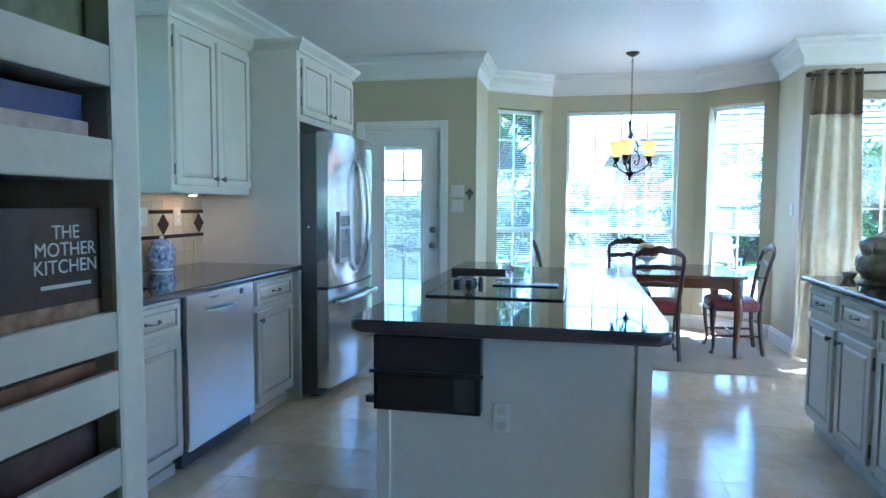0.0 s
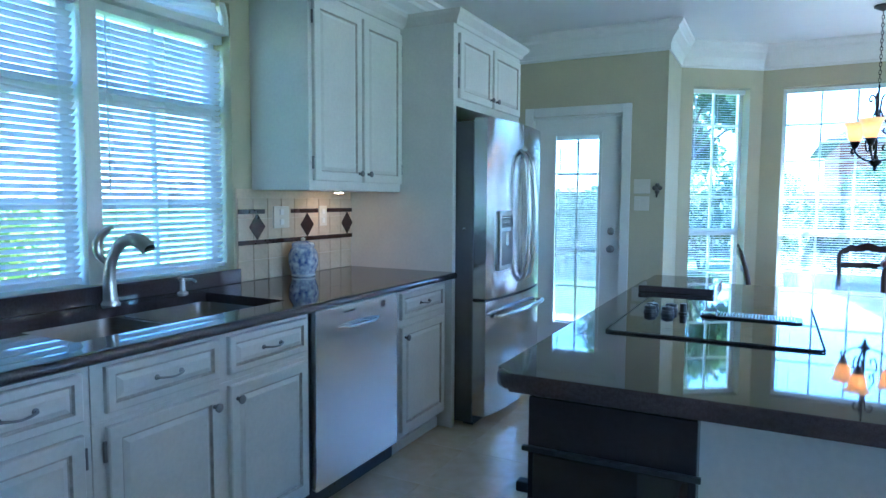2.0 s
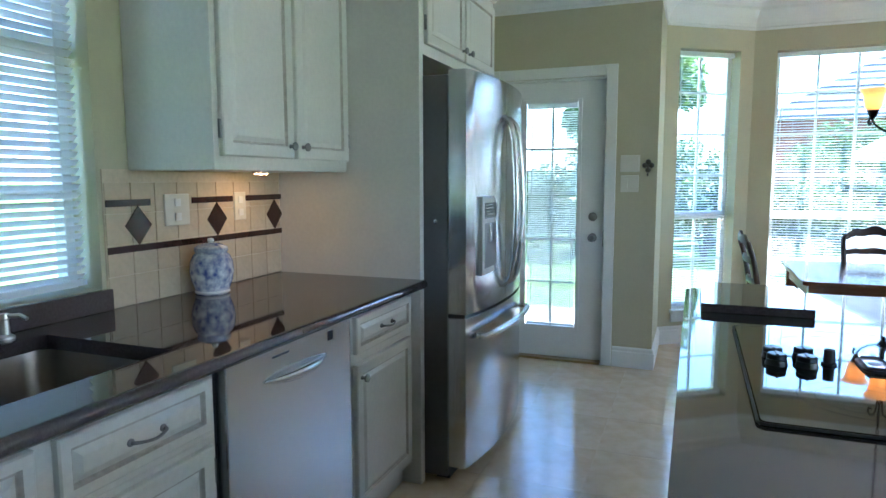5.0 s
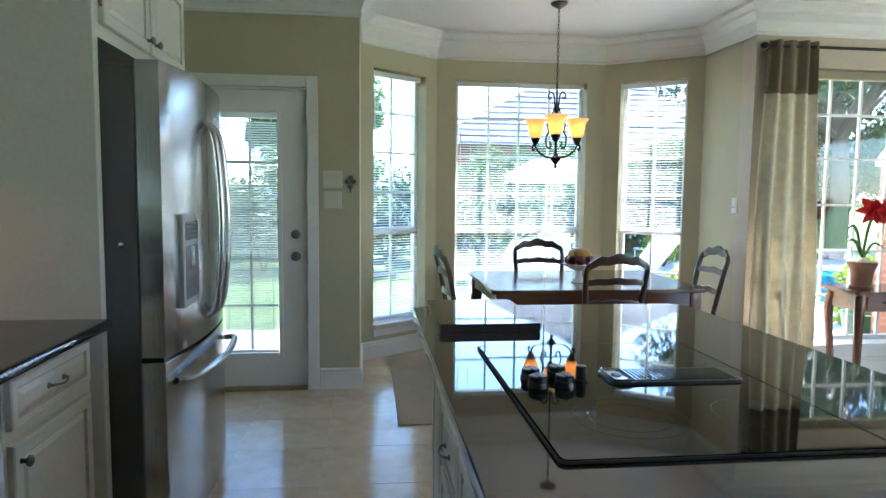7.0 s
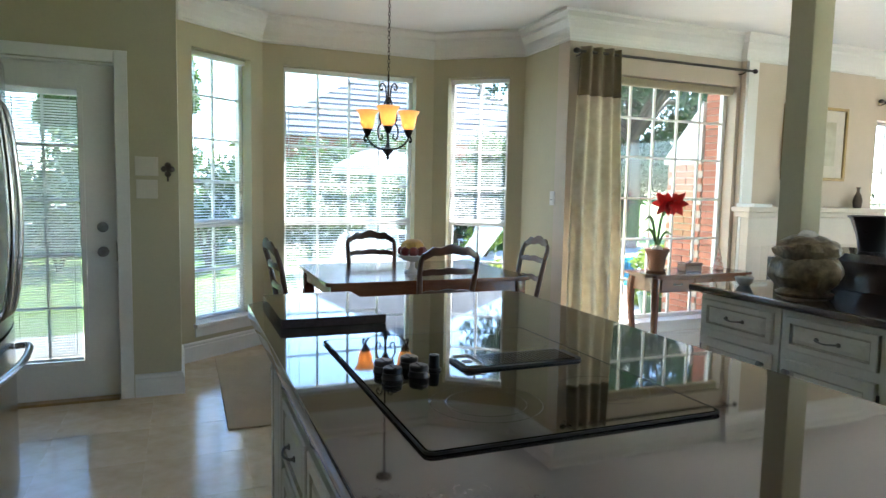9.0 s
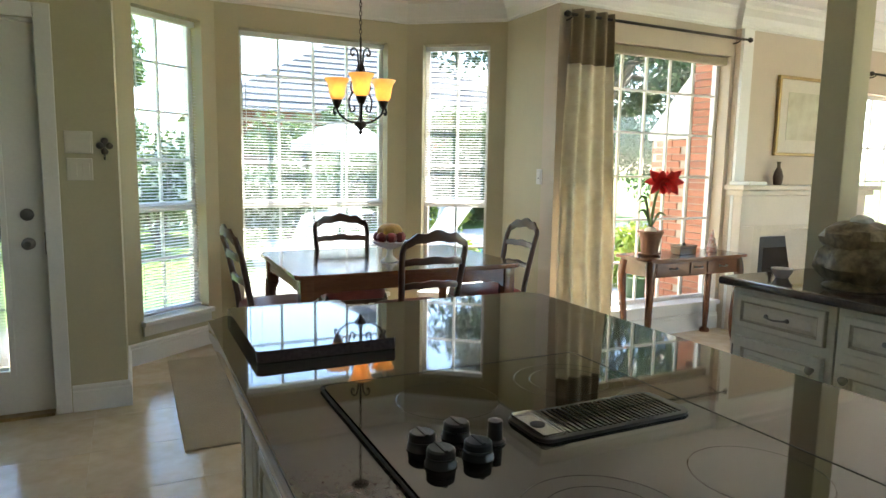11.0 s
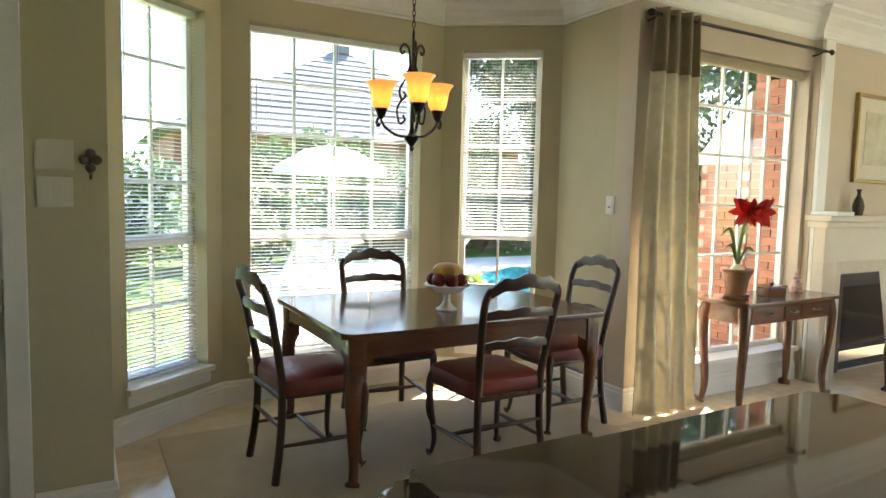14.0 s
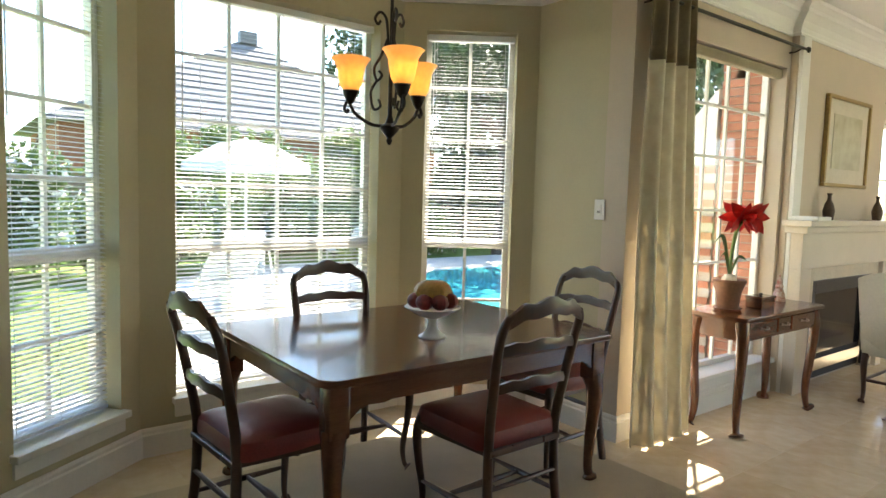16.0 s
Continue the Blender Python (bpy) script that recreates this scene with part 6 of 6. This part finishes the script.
def lounger():
    t = thing("sun_lounger", "white slatted sun lounger with a raised back", "lounger", group="loungers on the patio")
    for s in (-0.3, 0.3):
        part("side_rail", tube([(s, -0.95, 0.30), (s, 0.35, 0.30), (s, 0.85, 0.85)], 0.02, 8), PORCELAIN, t)
        for y in (-0.85, 0.3):
            part("leg", tube([(s, y, 0.3), (s, y, 0.0)], 0.018, 8), PORCELAIN, t)
    for k in range(11):
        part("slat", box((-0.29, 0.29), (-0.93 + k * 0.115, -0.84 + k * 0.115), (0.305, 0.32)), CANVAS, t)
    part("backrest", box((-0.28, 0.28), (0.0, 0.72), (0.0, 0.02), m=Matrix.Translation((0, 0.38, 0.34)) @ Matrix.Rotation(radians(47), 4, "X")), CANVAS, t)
    return t


lg = lounger()
lg.matrix_basis = pose(4.0, 13.2, GZ, 0, 0, 200)
copy_thing(lg, pose(3.3, 15.4, GZ, 0, 0, 160))
copy_thing(lg, pose(5.9, 16.2, GZ, 0, 0, 170))
copy_thing(lg, pose(1.6, 12.3, GZ, 0, 0, 190))
pb = thing("deck_box", "large white storage box on the patio", "storage box", (2.05, 11.4, GZ))
B("body", PORCELAIN, pb, (1.60, 2.50), (11.1, 11.6), (GZ, GZ + 0.50), 0.02)
B("lid", PORCELAIN, pb, (1.58, 2.52), (11.08, 11.62), (GZ + 0.505, GZ + 0.56), 0.015)

# neighbour's house beyond the fence
nh = thing("neighbour_house", "neighbour's brick house with a grey hipped roof", "house", (8.1, 29, GZ))
B("wall", BRICK, nh, (2.0, 16.0), (27, 35), (GZ, 3.4))
bm = bmesh.new()
vs = [bm.verts.new(p) for p in ((1.4, 26.4, 3.3), (16.6, 26.4, 3.3), (16.6, 35.6, 3.3), (1.4, 35.6, 3.3), (8.8, 31, 7.4), (9.7, 31, 7.4))]
for f in ((0, 1, 5, 4), (1, 2, 5), (2, 3, 4, 5), (3, 0, 4), (3, 2, 1, 0)):
    bm.faces.new([vs[i] for i in f])
rf = part("roof", bm, ROOFM, nh, "grey shingle roof")
B("ridge_vent", DARKSTEEL, rf, (8.9, 9.6), (30.8, 31.2), (7.35, 7.85), 0.03)
for k in range(16):
    z = 3.4 + k * 0.26
    f = (z - 3.3) / 4.1
    B("shingle_course", ROOFM, rf, (1.4 + 7.4 * f, 16.6 - 6.9 * f), (26.4 + 4.6 * f - 0.03, 26.4 + 4.6 * f + 0.04), (z, z + 0.022))
for x in (5.0, 8.0, 12.0):
    w_ = B("window", DARKSTEEL, nh, (x, x + 1.1), (26.96, 27.02), (1.0, 2.4))
    B("window_frame", TRIM, w_, (x - 0.06, x + 1.16), (26.94, 26.995), (2.4, 2.5))
    B("sill", TRIM, w_, (x - 0.06, x + 1.16), (26.92, 26.995), (0.92, 1.0))
wh = thing("neighbour_house", "neighbour's brick house with a grey gabled roof", "house", (-14, 6, GZ))
B("wall", BRICK, wh, (-18, -9.5), (-3, 6.5), (GZ, 3.0))
bm = bmesh.new()
vs = [bm.verts.new(p) for p in ((-9.0, -3.6, 2.9), (-9.0, 7.1, 2.9), (-18.5, 7.1, 2.9), (-18.5, -3.6, 2.9), (-13.7, -3.6, 5.6), (-13.7, 7.1, 5.6))]
for f in ((0, 1, 5, 4), (2, 3, 4, 5), (1, 2, 5), (3, 0, 4), (3, 2, 1, 0)):
    bm.faces.new([vs[i] for i in f])
part("roof", bm, ROOFM, wh, "grey shingle roof")
B("window", DARKSTEEL, wh, (-9.52, -9.46), (2.0, 3.2), (0.9, 2.2))
for at in ((-5.2, 2.0), (-5.6, 3.3), (-5.0, 0.6), (-6.0, 4.6)):
    shrub(at, 1.0, 1.5, LIME, 3200, 0.07, "bright green shrub outside the kitchen window")


# ---- brick chimney and wing outside ----
def brick_box(name, label, x, y, z0, z1, faces, category="chimney"):
    """A mortar core with courses of bricks on the faces named."""
    t = thing(name, label, category, ((x[0] + x[1]) / 2, (y[0] + y[1]) / 2, z0), kind="structure")
    B("core", MORTAR, t, x, y, (z0, z1))
    me = bpy.data.meshes.new("brick")
    b = box((-0.1, 0.1), (-0.012, 0.012), (-0.0285, 0.0285))
    b.to_mesh(me)
    b.free()
    me.materials.append(BRICK)
    rest = []
    count = 0
    base = BASE[t.name]
    for ax, plane, u0, u1, s in faces:
        rows = int((z1 - z0) / 0.067)
        for r in range(rows):
            z = z0 + 0.035 + r * 0.067
            u = u0 + (0.105 if r % 2 else 0.0)
            while u + 0.1 < u1 + 0.05:
                uc = min(max(u + 0.1, u0 + 0.1), u1 - 0.1)
                p = Vector((plane + s * 0.002, uc, z)) if ax == "x" else Vector((uc, plane + s * 0.002, z))
                rot = Matrix.Rotation(radians(90 if ax == "x" else 0), 4, "Z")
                if z < 2.3 and count < 290:
                    shared("brick", me, t, Matrix.Translation(p - base) @ rot)
                    count += 1
                else:
                    rest.append(Matrix.Translation(p - base) @ rot)
                u += 0.21
    if rest:
        bm = bmesh.new()
        for q in rest:
            box((-0.1, 0.1), (-0.012, 0.012), (-0.0285, 0.0285), bm=bm, m=q)
        ob = part("brickwork", bm, BRICK, None)
        ob.parent = t
        ob["kind"] = "stuff"
    return t


brick_box("chimney", "red brick chimney on the outside wall", (4.20, 5.30), (7.02, 7.45), GZ, 4.6, [("x", 4.20, 7.04, 7.45, -1), ("y", 7.45, 4.2, 5.3, 1)])
brick_box("chimney_base", "wide red brick base of the chimney with a sloping shoulder", (4.20, 5.30), (7.475, 7.95), GZ, 1.66, [("x", 4.20, 7.48, 7.95, -1), ("y", 7.95, 4.2, 5.3, 1)])
bm = bmesh.new()
ends = [[bm.verts.new((x, y, z)) for y, z in ((7.475, 1.662), (8.00, 1.662), (8.00, 1.72), (7.475, 2.26))] for x in (4.17, 5.33)]
for k in range(4):
    bm.faces.new((ends[0][k], ends[0][(k + 1) % 4], ends[1][(k + 1) % 4], ends[1][k]))
bm.faces.new(ends[0])
bm.faces.new(ends[1])
tagged(part("chimney_shoulder", bm, mat("pale_shoulder_cap", (0.62, 0.60, 0.57), 0.8, vary=0.08)), "pale sloping shoulder on the brick chimney", "chimney", kind="structure")
up = thing("planter", "dark green garden planter beside the chimney", "planter", (4.35, 8.2, GZ))
part("tub", lathe([(0.16, 0), (0.17, 0.02), (0.22, 0.34), (0.24, 0.38), (0.22, 0.38), (0.19, 0.33), (0, 0.32)], 20, at=(4.35, 8.2, GZ)), mat("green_tub", (0.04, 0.09, 0.04), 0.5, vary=0.2), up, "", True)
leaves("foliage", [(4.35, 8.2, GZ + 0.55), (4.3, 8.15, GZ + 0.75)], [0.25, 0.2], 500, 0.05, LIME, up)

# ---- floor tiles ----
tmesh = bpy.data.meshes.new("tile")
b = box((-0.2285, 0.2285), (-0.2285, 0.2285), (-0.0035, 0.0), 0.0)
b.to_mesh(tmesh)
b.free()
tmesh.materials.append(TILE)
P_ = 0.459
for i in range(17):
    for j in range(16):
        shared("tile", tmesh, fl, Matrix.Translation((-1.95 + P_ * i, 0.95 + P_ * j, 0)))
bm = bmesh.new()
for i in range(21):
    for j in range(-4, 16):
        if j < 0 or i >= 17:
            box((-2.1785 + P_ * i, -1.7215 + P_ * i), (0.7215 + P_ * j, 1.1785 + P_ * j), (-0.0035, 0.0), bm=bm)
ob = part("tiling", bm, TILE, fl)
ob["kind"] = "stuff"
